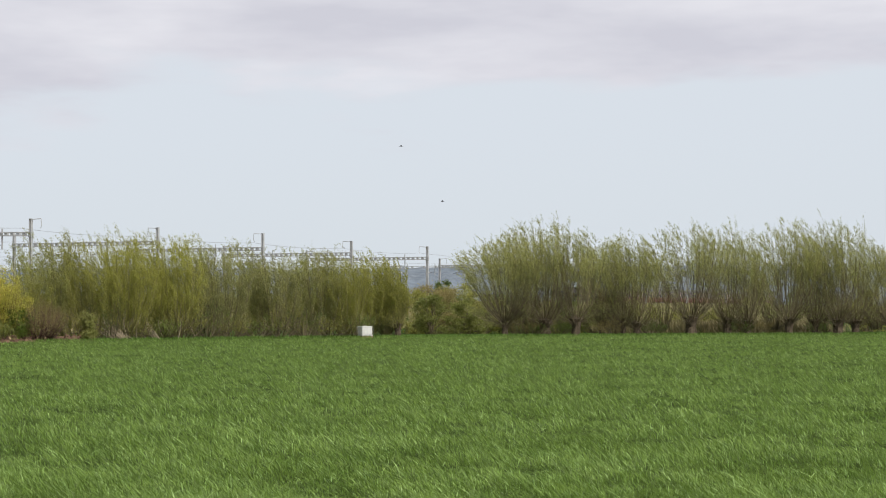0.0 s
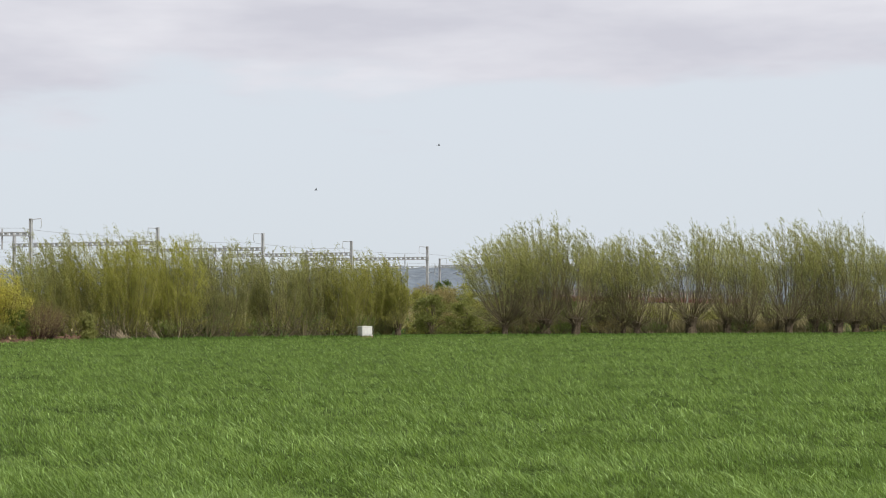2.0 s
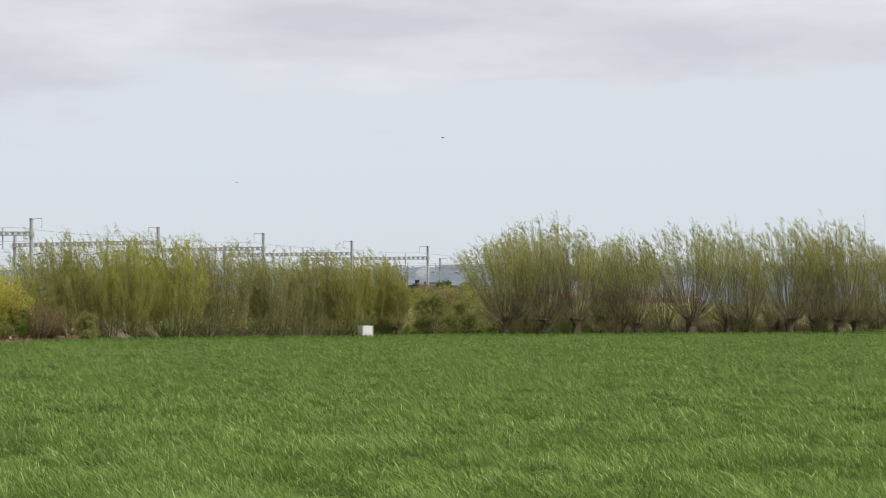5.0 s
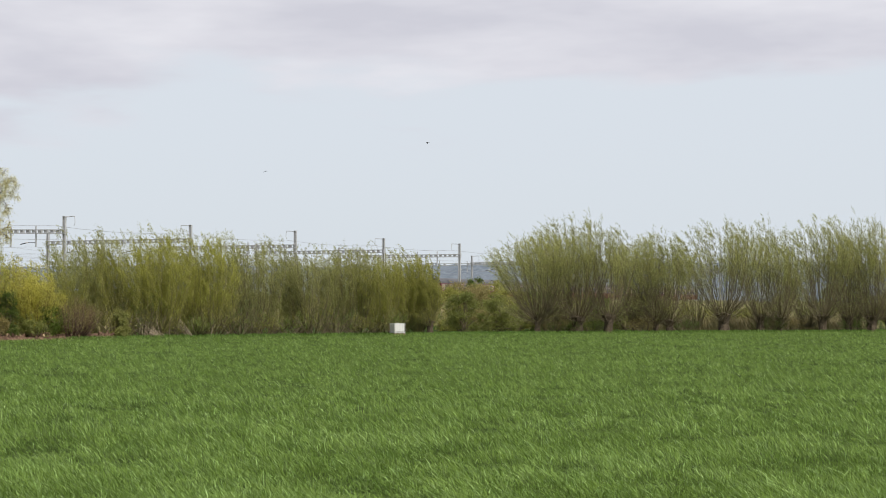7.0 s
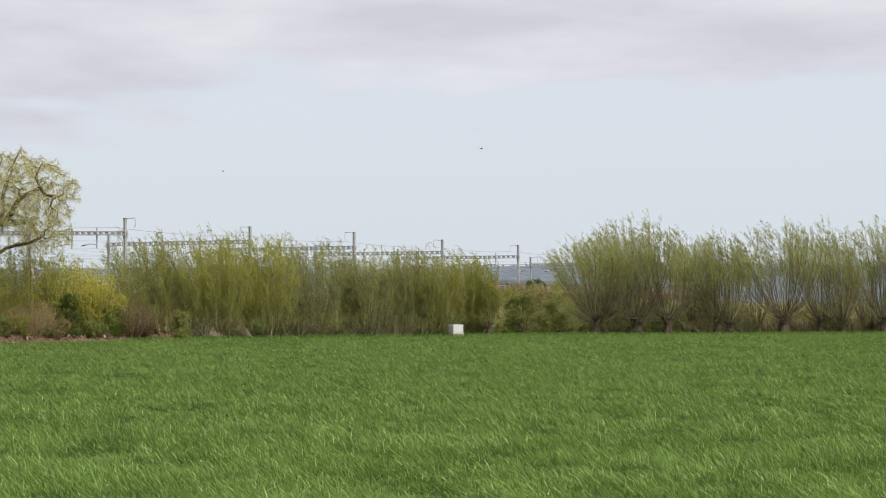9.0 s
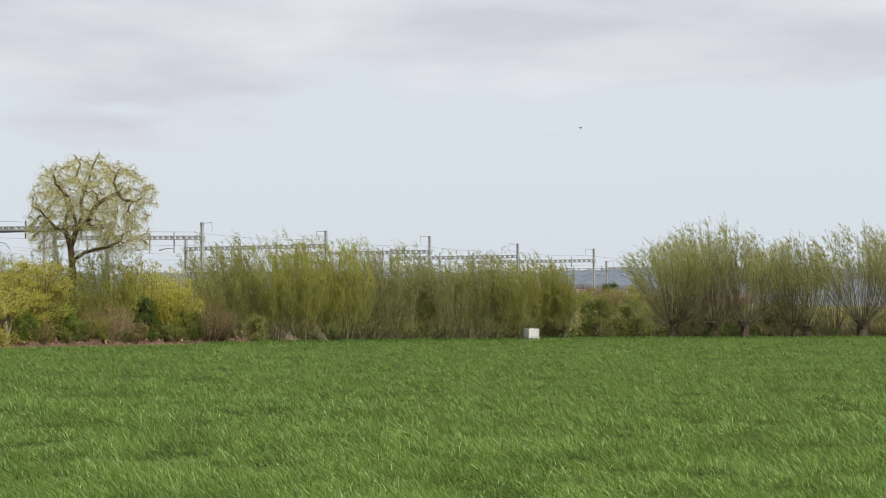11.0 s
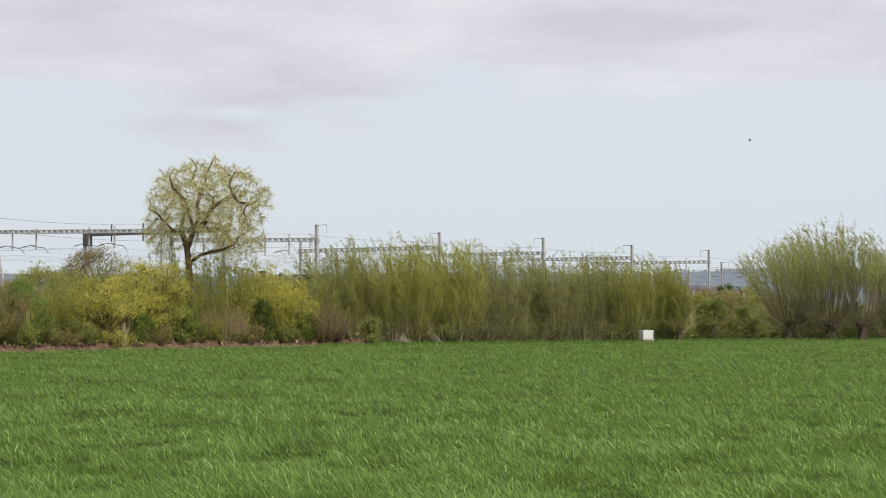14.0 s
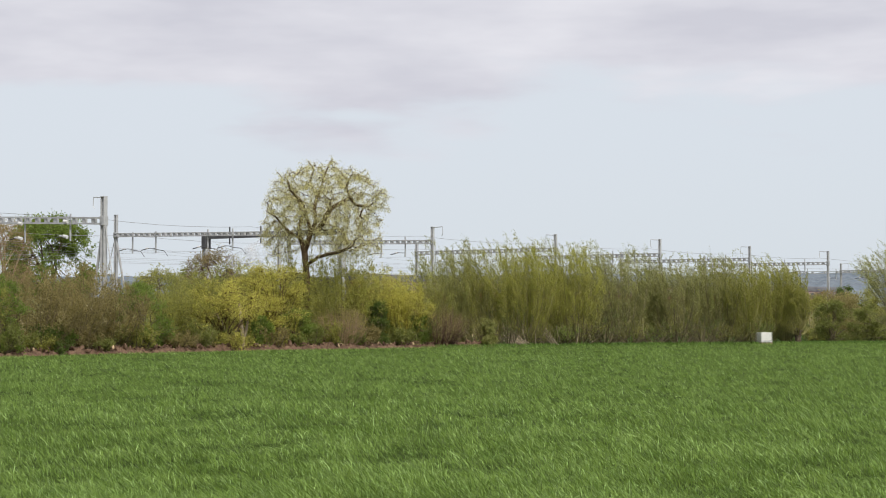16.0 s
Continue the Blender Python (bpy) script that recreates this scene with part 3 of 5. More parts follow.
def coach():
    """A carriage in its own space: x along, 19.4 m long, z from the rail."""
    ob = new("railway_carriage")
    h = 9.55
    profile = [(-1.32, 1.05), (-1.40, 1.6), (-1.40, 2.3), (-1.33, 3.05), (1.33, 3.05), (1.40, 2.3), (1.40, 1.6), (1.32, 1.05)]
    bm = bmesh.new()
    ends = [[bm.verts.new((x, y, z)) for y, z in profile] for x in (-h, h)]
    for k in range(len(profile)):
        j = (k + 1) % len(profile)
        bm.faces.new((ends[0][k], ends[0][j], ends[1][j], ends[1][k]))
    bm.faces.new(ends[0][::-1])
    bm.faces.new(ends[1])
    part("body", bm, M["maroon"], ob)
    bm = bmesh.new()
    arc = [(-1.36 * math.cos(a), 3.06 + 0.80 * math.sin(a)) for a in np.linspace(0, math.pi, 9)]
    ends = [[bm.verts.new((x, y, z)) for y, z in arc] for x in (-h - 0.05, h + 0.05)]
    for k in range(8):
        bm.faces.new((ends[0][k], ends[0][k + 1], ends[1][k + 1], ends[1][k]))
    bm.faces.new(ends[0])
    bm.faces.new(ends[1][::-1])
    part("roof", bm, M["roof_grey"], ob, smooth=False)
    for side in (-1, 1):
        bm = block(bmesh.new(), -h + 0.2, h - 0.2, min(side * 1.37, side * 1.43), max(side * 1.37, side * 1.43), 2.05, 2.95)
        part("window_band", bm, M["cream"], ob, "cream upper panel")
        for k in range(8):
            x = -7.7 + 2.2 * k
            part("window", block(bmesh.new(), x - 0.72, x + 0.72, min(side * 1.41, side * 1.45), max(side * 1.41, side * 1.45), 2.12, 2.86, 0.02),
                 M["glass"], ob)
    for x in (-6.6, 6.6):
        bogie = part("bogie", block(bmesh.new(), x - 1.7, x + 1.7, -1.1, 1.1, 0.45, 0.95, 0.05), M["black_paint"], ob)
        for dx in (-1.3, 1.3):
            wheel_set(bogie, x + dx, 0.46, M["rail"])
    part("underframe", block(bmesh.new(), -3.2, 3.2, -1.0, 1.0, 0.5, 1.05, 0.03), M["black_paint"], ob)
    part("corridor_end", block(bmesh.new(), -h - 0.3, -h, -0.5, 0.5, 1.2, 3.2), M["black_paint"], ob)
    return tagged(ob, "maroon and cream railway carriage with a grey roof", "carriage", "carriages of the train")


def locomotive():
    """A steam engine; its front looks along -x, its buffer beam at x = 0."""
    ob = new("steam_locomotive")
    part("frame", block(bmesh.new(), 0.0, 11.2, -1.1, 1.1, 0.8, 1.25, 0.03), M["black_paint"], ob)
    part("boiler", bar(bmesh.new(), (2.0, 0, 2.6), (8.3, 0, 2.6), 0.82, 24, 0.92), M["black_paint"], ob, smooth=False)
    part("smokebox", bar(bmesh.new(), (0.7, 0, 2.6), (2.05, 0, 2.6), 0.90, 24), M["steel_dark"], ob, "sooty black smokebox")
    part("smokebox_door", bar(bmesh.new(), (0.52, 0, 2.6), (0.7, 0, 2.6), 0.62, 20), M["black_paint"], ob)
    part("chimney", bar(bmesh.new(), (1.35, 0, 3.4), (1.35, 0, 3.98), 0.30, 14, 0.36), M["black_paint"], ob)
    bm = bmesh.new()
    bmesh.ops.create_uvsphere(bm, u_segments=14, v_segments=8, radius=0.42, matrix=Matrix.Translation((4.6, 0, 3.45)) @ Matrix.Diagonal((1, 1, 0.9, 1)))
    part("dome", bm, M["black_paint"], ob)
    bm = block(bmesh.new(), 8.3, 10.6, -1.3, 1.3, 1.3, 3.35, 0.04)
    cab = part("cab", bm, M["black_paint"], ob)
    part("cab_roof", block(bmesh.new(), 8.1, 10.9, -1.35, 1.35, 3.36, 3.72, 0.12), M["steel_dark"], cab)
    for y in (-1.31, 1.31):
        part("cab_window", block(bmesh.new(), 8.8, 9.6, y - 0.02, y + 0.02, 2.3, 3.0), M["glass"], cab)
        part("smoke_deflector", block(bmesh.new(), 0.6, 2.4, y - 0.02, y + 0.02, 1.6, 3.2, 0.01), M["black_paint"], ob)
        part("running_board", block(bmesh.new(), 0.1, 8.4, min(y, y * 0.75), max(y, y * 0.75), 1.5, 1.58), M["black_paint"], ob)
        part("cylinder", bar(bmesh.new(), (1.0, y * 0.95, 0.95), (2.2, y * 0.95, 0.95), 0.38, 14), M["black_paint"], ob)
    part("buffer_beam", block(bmesh.new(), -0.08, 0.06, -1.25, 1.25, 0.8, 1.3), M["maroon"], ob)
    for x in (4.0, 6.0, 8.0):
        wheel_set(ob, x, 0.92, M["black_paint"])
    for x in (1.1, 2.6):
        wheel_set(ob, x, 0.46, M["black_paint"])
    return tagged(ob, "black steam locomotive hauling a passenger train", "locomotive")


def tender():
    ob = new("locomotive_tender")
    part("tank", block(bmesh.new(), 0.1, 6.9, -1.25, 1.25, 1.25, 3.0, 0.06), M["black_paint"], ob)
    part("frame", block(bmesh.new(), 0.0, 7.0, -1.0, 1.0, 0.75, 1.25), M["black_paint"], ob)
    bm = block(bmesh.new(), 0.6, 5.2, -0.95, 0.95, 2.95, 3.35, 0.15)
    part("coal", bm, M["steel_dark"], ob)
    for x in (1.3, 3.4, 5.6):
        wheel_set(ob, x, 0.6, M["black_paint"])
    return tagged(ob, "black tender heaped with coal behind the locomotive", "tender")


def puff(r, seed):
    rng = np.random.default_rng(seed)
    bm = bmesh.new()
    bmesh.ops.create_icosphere(bm, subdivisions=3, radius=r, matrix=Matrix.Diagonal((1.7, 1, 1.0, 1)))
    shift = Vector(rng.normal(0, 9, 3))
    for v in bm.verts:
        v.co *= 1 + 0.45 * noise.noise(v.co * 1.1 / r + shift)
    ob = part("steam_puff", bm, M["steam"], smooth=True)
    ob.visible_shadow = True
    return tagged(ob, "thin white puff of steam trailing the locomotive", "steam", "steam puffs")


TRAIN_SPEED, TRAIN_NOSE = 11.7, 277.2      # metres a second, and where the buffers stand at 4 s
TRAIN = []                                  # (thing, place behind the buffers, height, offset, drift)


def build_train():
    TRAIN.append((locomotive(), 0.0, RAIL_Z, 0.0, 0.0))
    TRAIN.append((tender(), 11.4, RAIL_Z, 0.0, 0.0))
    first = coach()
    for k in range(6):
        thing = first if k == 0 else copy_thing(first, Matrix())
        TRAIN.append((thing, 18.9 + 10.0 + 20.0 * k, RAIL_Z, 0.0, 0.0))
    for k in range(3):
        TRAIN.append((puff(0.6 + 0.22 * k, 20 + k), 1.7 + 2.2 * k, RAIL_Z + 4.7 + 0.55 * k, 0.15 * k, 0.0))


# ------------------------------------------------------------------ trees and shrubs
WIND = np.array([-1.0, 0.15, 0.0])
SWAYING = []


def stems_and_leaves(rng, n, head, height, radius, lean=0.25, twigs=8, leaves=9, leaf_size=(0.13, 0.027), first=0.30, thick=0.035,
                     dome=0.35, twig_len=0.9, arch=0.7, wind=0.35, head_r=0.3, leaf_from=0.0):
    """Shoots that rise from a head and fan out; twigs on them, and leaves on the twigs."""
    k = 6
    u = np.linspace(0, 1, k)
    ang = rng.uniform(0, 2 * np.pi, n)
    out = np.sqrt(rng.random(n))
    hgt = (height - head) * (1 - dome * out ** 2) * rng.uniform(0.80, 1.0, n)
    reach = radius * out
    hor = np.stack([np.cos(ang), np.sin(ang), 0 * ang], 1)
    base = hor * (head_r * rng.uniform(0.2, 1, n))[:, None] + np.array([0, 0, 1.0]) * (head - rng.uniform(0, 0.35, n) * min(head, 1))[:, None]
    paths = (base[:, None] + hor[:, None] * (reach[:, None] * (u ** arch))[..., None]
             + np.array([0, 0, 1.0]) * (hgt[:, None] * u)[..., None]
             + WIND * (wind * (u ** 2.5)[None, :] * rng.uniform(0.4, 1.5, (n, 1)))[..., None])
    wob = np.cumsum(rng.normal(0, 0.045, (n, k, 3)), 1) * np.array([1, 1, 0.2])
    paths += wob * (height / 8)
    rad = thick * rng.uniform(0.5, 1.2, (n, 1)) * (1 - 0.85 * u)[None]
    main = tubes(paths, rad, 3)
    # twigs
    m = n * twigs
    who = np.repeat(np.arange(n), twigs)
    tu = first + (1 - first) * rng.random(m) ** 0.85
    f = tu * (k - 1)
    i = np.minimum(f.astype(int), k - 2)
    w = (f - i)[:, None]
    start = paths[who, i] * (1 - w) + paths[who, i + 1] * w
    way = paths[who, i + 1] - paths[who, i]
    way /= np.linalg.norm(way, axis=1, keepdims=True)
    spread = rng.normal(0, 1, (m, 3)) * np.array([1, 1, 0.45])
    way = way + spread * lean * 1.5 + WIND * 0.22
    way /= np.linalg.norm(way, axis=1, keepdims=True)
    tl = twig_len * rng.uniform(0.4, 1.2, m) * (1.1 - 0.45 * tu)
    end = start + way * tl[:, None] + WIND * 0.12
    fine = spikes(start, end, thick * 0.2)
    # leaves
    q = m * leaves
    tw = np.repeat(np.arange(m), leaves)
    tw = tw[rng.random(q) < np.clip((tu[tw] - leaf_from) / 0.25 + 0.12, 0.06, 1)]
    q = len(tw)
    lu = rng.random(q)[:, None]
    at = start[tw] * (1 - lu) + end[tw] * lu + rng.normal(0, 0.06, (q, 3))
    lw = way[tw] + rng.normal(0, 0.38, (q, 3)) + WIND * 0.35
    crown = leaf_quads(rng, at, lw, *leaf_size) if leaves else None
    return main, fine, crown


def stump(rng, height, r, spread=1.6):
    """A squat pollard trunk with a knobbly swollen head."""
    z = np.array([-0.25, 0.15, height * 0.45, height * 0.75, height * 0.95, height * 1.08])
    rr = r * np.array([1.35, 1.05, 0.9, 1.15, spread, spread * 0.55])
    sides = 11
    a = np.arange(sides) * 2 * np.pi / sides
    lump = 1 + 0.16 * rng.normal(size=(len(z), sides))
    v = np.stack([np.cos(a)[None] * rr[:, None] * lump, np.sin(a)[None] * rr[:, None] * lump, np.repeat(z[:, None], sides, 1)], -1)
    i = np.arange(len(z) * sides).reshape(len(z), sides)
    nx = np.roll(i, -1, 1)
    q = np.stack([i[:-1], nx[:-1], nx[1:], i[1:]], -1).reshape(-1, 4)
    v = np.concatenate([v.reshape(-1, 3), [[0, 0, z[-1] + 0.1]]])
    top = np.stack([i[-1], nx[-1], np.full(sides, len(v) - 1)], -1)
    return v, q, top


def pollard(bearing, distance, height, radius, seed, trunk=1.3, r=0.32, n=60, stem="stem_brown", leaf="leaf_willow", twigs=13, leaves=18,
            low=20, label="pollard willow with upright shoots and fresh yellow-green leaves", **kw):
    rng = np.random.default_rng(seed)
    ob = new("pollard_willow")
    ob.location = (*polar(bearing, distance), 0)
    part_trunk = np_part("trunk", stump(rng, trunk, r), M["bark"], ob, "squat dark trunk with a swollen head")
    main, fine, crown = stems_and_leaves(rng, n, trunk, height, radius, twigs=twigs, leaves=leaves, head_r=r * 1.3, **kw)
    bits = [main, fine]
    if low:
        m2, f2, c2 = stems_and_leaves(rng, low * 3, trunk * 0.8, height * 0.46, radius * 1.0, twigs=6, leaves=3, head_r=r * 1.4, thick=0.02, dome=0.55, first=0.1)
        bits += [m2, f2]
        crown = join(crown, c2)
    np_part("woody_growth", join(*bits), M[stem], ob)
    np_part("crown", crown, M[leaf], ob)
    tagged(ob, label, "tree", "pollard willows by the field")
    SWAYING.append((ob, seed, 0.35))
    return ob


def shrub(name, bearing, distance, height, radius, seed, stem, leaf, label, n=70, twigs=8, leaves=8, head=0.12, base_z=0.0, category="shrub",
          group="", sway=0.3, foot=0.6, **kw):
    """A bush or multi-stemmed tree that rises from the ground."""
    rng = np.random.default_rng(seed)
    ob = new(name)
    ob.location = (*polar(bearing, distance), base_z)
    main, fine, crown = stems_and_leaves(rng, n, head, height, radius, twigs=twigs, leaves=leaves, head_r=radius * foot, **kw)
    np_part("woody_growth", join(main, fine), M[stem], ob)
    if crown is not None:
        np_part("foliage", crown, M[leaf], ob)
    tagged(ob, label, category, group)
    if sway:
        SWAYING.append((ob, seed, sway))
    return ob


def clump_shrub(name, bearing, distance, height, radius, seed, stem, leaf, label, lobes=30, leaves=330, low=0.12, lobe=0.34, leaf_size=(0.12, 0.05),
                category="shrub", group="", sway=0.25):
    """A leafy bush: stems fork from the foot to many rounded sprays of leaves with gaps between them."""
    rng = np.random.default_rng(seed)
    ob = new(name)
    ob.location = (*polar(bearing, distance), 0)
    lift = 1 - (1 - low) * rng.random(lobes) ** 1.15            # height of each spray, from the foot to the top
    ang = rng.uniform(0, 2 * np.pi, lobes)
    girth = np.sqrt(np.clip(1 - ((lift - 0.42) / 0.66) ** 2, 0.05, 1)) * rng.uniform(0.45, 0.95, lobes)
    size = radius * lobe * rng.uniform(0.65, 1.25, lobes)
    centre = np.stack([np.cos(ang) * girth * radius, np.sin(ang) * girth * radius, np.maximum(height * lift - size * 0.6, 0.15)], 1)
    u = np.linspace(0, 1, 6)
    foot = np.stack([rng.normal(0, radius * 0.10, lobes), rng.normal(0, radius * 0.10, lobes), np.full(lobes, -0.05)], 1)
    path = foot[:, None] * (1 - u)[None, :, None] + centre[:, None] * u[None, :, None]
    path[:, :, 2] += (np.sin(u * np.pi) * 0.16)[None] * height * lift[:, None]
    path[:, 1:-1] += rng.normal(0, 0.06, (lobes, 4, 3)) * radius * 0.5
    stems = tubes(path, (0.045 * rng.uniform(0.5, 1.3, (lobes, 1))) * (1 - 0.8 * u)[None], 4)
    t = 22
    who = np.repeat(np.arange(lobes), t)
    way = rng.normal(size=(len(who), 3)) + np.array([-0.15, 0, 0.45])
    way /= np.linalg.norm(way, axis=1, keepdims=True)
    end = centre[who] + way * (size[who] * rng.uniform(0.6, 1.25, len(who)))[:, None] * np.array([1.15, 1.15, 0.8])
    np_part("woody_growth", join(stems, spikes(centre[who], end, 0.009)), M[stem], ob)
    lw = np.repeat(np.arange(len(who)), max(1, leaves // t))
    f = rng.random((len(lw), 1)) ** 0.6
    at = centre[who[lw]] * (1 - f) + end[lw] * f + rng.normal(0, 0.10, (len(lw), 3)) * (size[who[lw]][:, None] * 1.1)
    at[:, 2] = np.maximum(at[:, 2], 0.04)
    np_part("foliage", leaf_quads(rng, at, way[lw] + rng.normal(0, 0.5, (len(lw), 3)) + np.array([-0.2, 0, -0.2]), *leaf_size), M[leaf], ob)
    tagged(ob, label, category, group)
    SWAYING.append((ob, seed, sway))
    return ob


def build_right_willows():
    rows = [  # bearing, extra distance, height, radius, trunk height, trunk radius, shoots
        (1.85, 2.0, 8.3, 2.75, 1.3, 0.28, 72), (3.05, 2.0, 9.9, 2.9, 1.4, 0.42, 70), (3.95, 1.5, 9.4, 2.2, 1.5, 0.40, 52),
        (2.45, 5.0, 9.2, 2.3, 1.2, 0.3, 50), (4.75, 5.0, 8.2, 1.7, 1.2, 0.25, 36), (5.35, 2.0, 8.6, 2.2, 1.2, 0.26, 46),
        (5.75, 2.0, 8.5, 2.0, 1.1, 0.30, 44), (7.35, 1.5, 9.7, 3.0, 1.6, 0.46, 72), (8.4, 2.5, 9.7, 2.1, 1.4, 0.32, 46),
        (9.0, 2.0, 9.2, 1.9, 1.3, 0.28, 40), (10.2, 2.0, 10.1, 2.5, 1.5, 0.36, 60), (10.95, 2.5, 9.6, 1.9, 1.3, 0.3, 42),
        (11.6, 1.5, 10.2, 2.4, 1.4, 0.42, 58), (12.1, 2.5, 9.9, 2.2, 1.3, 0.36, 50), (13.1, 2.0, 8.3, 2.2, 1.3, 0.34, 50),
        (14.0, 2.0, 8.5, 2.3, 1.3, 0.34, 50)]
    for k, (b, extra, h, r, th, tr, n) in enumerate(rows):
        pollard(b, float(edge_range(b)) + extra, h * 1.08, r * 1.42, 100 + k, th, tr, int(n * 1.8), thick=0.025, first=0.2, twig_len=1.15, dome=0.34, lean=0.3, arch=0.62, leaf_from=0.36)


def build_back_willows():
    """Looser willows behind the pollards."""
    for k, b in enumerate((2.9, 4.9, 6.5, 8.9, 11.1, 12.7, 9.8)):
        shrub("willow", b, float(edge_range(b)) + 6.5, 8.3 + 0.7 * math.sin(k * 1.9), 2.6, 330 + k, "stem_brown", "leaf_willow",
              "slender willow standing behind the pollards", n=64, twigs=10, leaves=12, foot=0.25, head=0.5, dome=0.3, first=0.15, category="tree",
              group="willows behind the pollards", leaf_from=0.4, thick=0.024, twig_len=1.1)


def build_left_willows():
    rows = [  # bearing, extra distance, height, radius, shoots, stem, leaf
        (-11.75, 5.5, 7.7, 2.0, 46, "stem_olive", "leaf_willow"), (-11.1, 5.0, 7.8, 2.1, 50, "stem_olive", "leaf_grey"),
        (-10.3, 3.6, 7.9, 2.5, 70, "stem_olive", "leaf_olive"), (-9.45, 2.6, 8.0, 2.7, 84, "stem_olive", "leaf_gold"),
        (-8.7, 4.6, 8.0, 2.6, 74, "stem_olive", "leaf_olive"), (-8.0, 2.8, 7.9, 2.6, 78, "stem_olive", "leaf_gold"),
        (-7.2, 5.5, 7.9, 2.0, 46, "stem_brown", "leaf_willow"), (-6.6, 3.6, 7.5, 2.2, 54, "stem_brown", "leaf_grey"),
        (-5.85, 5.0, 7.7, 2.1, 50, "stem_olive", "leaf_willow"), (-5.1, 3.4, 7.3, 2.3, 58, "stem_brown", "leaf_grey"),
        (-4.4, 4.6, 7.4, 2.2, 54, "stem_olive", "leaf_willow"), (-3.65, 3.4, 7.0, 2.4, 64, "stem_brown", "leaf_grey"),
        (-2.9, 2.6, 7.1, 2.5, 70, "stem_olive", "leaf_olive"), (-2.2, 3.6, 7.1, 2.2, 60, "stem_olive", "leaf_olive"),
        (-1.7, 2.8, 6.8, 1.7, 46, "stem_olive", "leaf_olive")]
    for k, (b, extra, h, r, n, stem, leaf) in enumerate(rows):
        shrub("willow", b, float(edge_range(b)) + extra, h * 1.02, r * 1.0, 200 + k, stem, leaf, "tall multi-stemmed willow coming into yellow-green leaf", n=int(n * 1.2),
              twigs=15, leaves=24, head=0.3, dome=0.42, leaf_from=0.10, foot=0.28, leaf_size=(0.125, 0.024), first=0.08, thick=0.026, category="tree", group="willows of the hedge", arch=0.5, twig_len=1.2, lean=0.34)
    # a second, looser row behind
    for k, b in enumerate(np.arange(-11.5, -1.6, 1.25)):
        shrub("willow", float(b), float(edge_range(b)) + 8.5, 7.2 + 0.5 * math.sin(k * 2.1), 2.3, 240 + k, "stem_brown", "leaf_olive",
              "tall willow standing behind the hedge", n=36, twigs=8, leaves=12, foot=0.3, head=0.3, dome=0.25, first=0.1, category="tree", group="willows of the hedge")
    # low growth under them
    for k, b in enumerate(np.arange(-10.6, -2.0, 0.72)):
        shrub("hedge_shrub", float(b), float(edge_range(b)) + 1.9, 2.6 + 0.8 * math.sin(k * 1.7), 1.5, 270 + k, "stem_brown",
              ("leaf_olive", "leaf_dark", "leaf_olive", "leaf_green")[k % 4], "low tangled shrub at the foot of the willows", n=44, twigs=8, leaves=5,
              dome=0.5, first=0.1, twig_len=0.6, group="low shrubs of the hedge", wind=0.1, lean=0.5)
    pollard(-1.34, float(edge_range(-1.3)) + 1.3, 6.3, 1.15, 300, 1.1, 0.28, 50, stem="stem_olive", leaf="leaf_olive", leaf_from=0.3, dome=0.5, label="small reddish pollard willow at the gap in the hedge")
    # bare, pale fallen stems
    rng = np.random.default_rng(9)
    for b, tilt in ((-9.62, -1), (-8.5, -1), (-9.35, -1)):
        x, y = polar(b, float(edge_range(b)) + 1.1)
        n = 15
        u = np.linspace(0, 1, 5)
        p = np.zeros((n, 5, 3))
        reach = rng.uniform(0.5, 1.35, n)
        p[:, :, 0] = rng.uniform(-0.6, 0.6, (n, 1)) + tilt * reach[:, None] * u
        p[:, :, 1] = rng.uniform(-0.3, 0.3, (n, 1))
        p[:, :, 2] = 0.05 + reach[:, None] * rng.uniform(0.5, 1.3, (n, 1)) * u ** 0.9
        ob = np_part("brush_pile", tubes(p, np.full((n, 1), 0.032) * (1 - 0.6 * u), 5), M["stem_pale"])
        ob.location = (x, y, 0)
        tagged(ob, "pale bare broken branches lying against the hedge", "branches", "fallen branches")


def build_leaning_stems():
    """Pale bare stems that lean out of the willows."""
    for b, dx, h, bend, r in ((-9.62, -1.05, 2.2, 0.30, 0.042), (-9.3, -0.3, 2.2, 0.15, 0.028), (-9.05, 0.35, 2.0, -0.15, 0.028),
                              (-8.25, -0.45, 1.5, 0.1, 0.03), (-7.85, 0.15, 1.7, 0.1, 0.03), (-7.3, -0.6, 1.5, 0.1, 0.028)):
        u = np.linspace(0, 1, 8)
        p = np.zeros((1, 8, 3))
        p[0, :, 0] = dx * u + bend * np.sin(u * np.pi) * (-1 if dx < 0 else 1)
        p[0, :, 2] = -0.05 + h * u ** 0.9
        ob = np_part("leaning_stem", tubes(p, r * (1 - 0.6 * u)[None], 6), M["stem_pale"], smooth=True)
        x, y = polar(b, float(edge_range(b)) + 0.9)
        ob.location = (x, y, 0)
        tagged(ob, "pale bare stem leaning out of the willow hedge", "stem", "leaning stems")


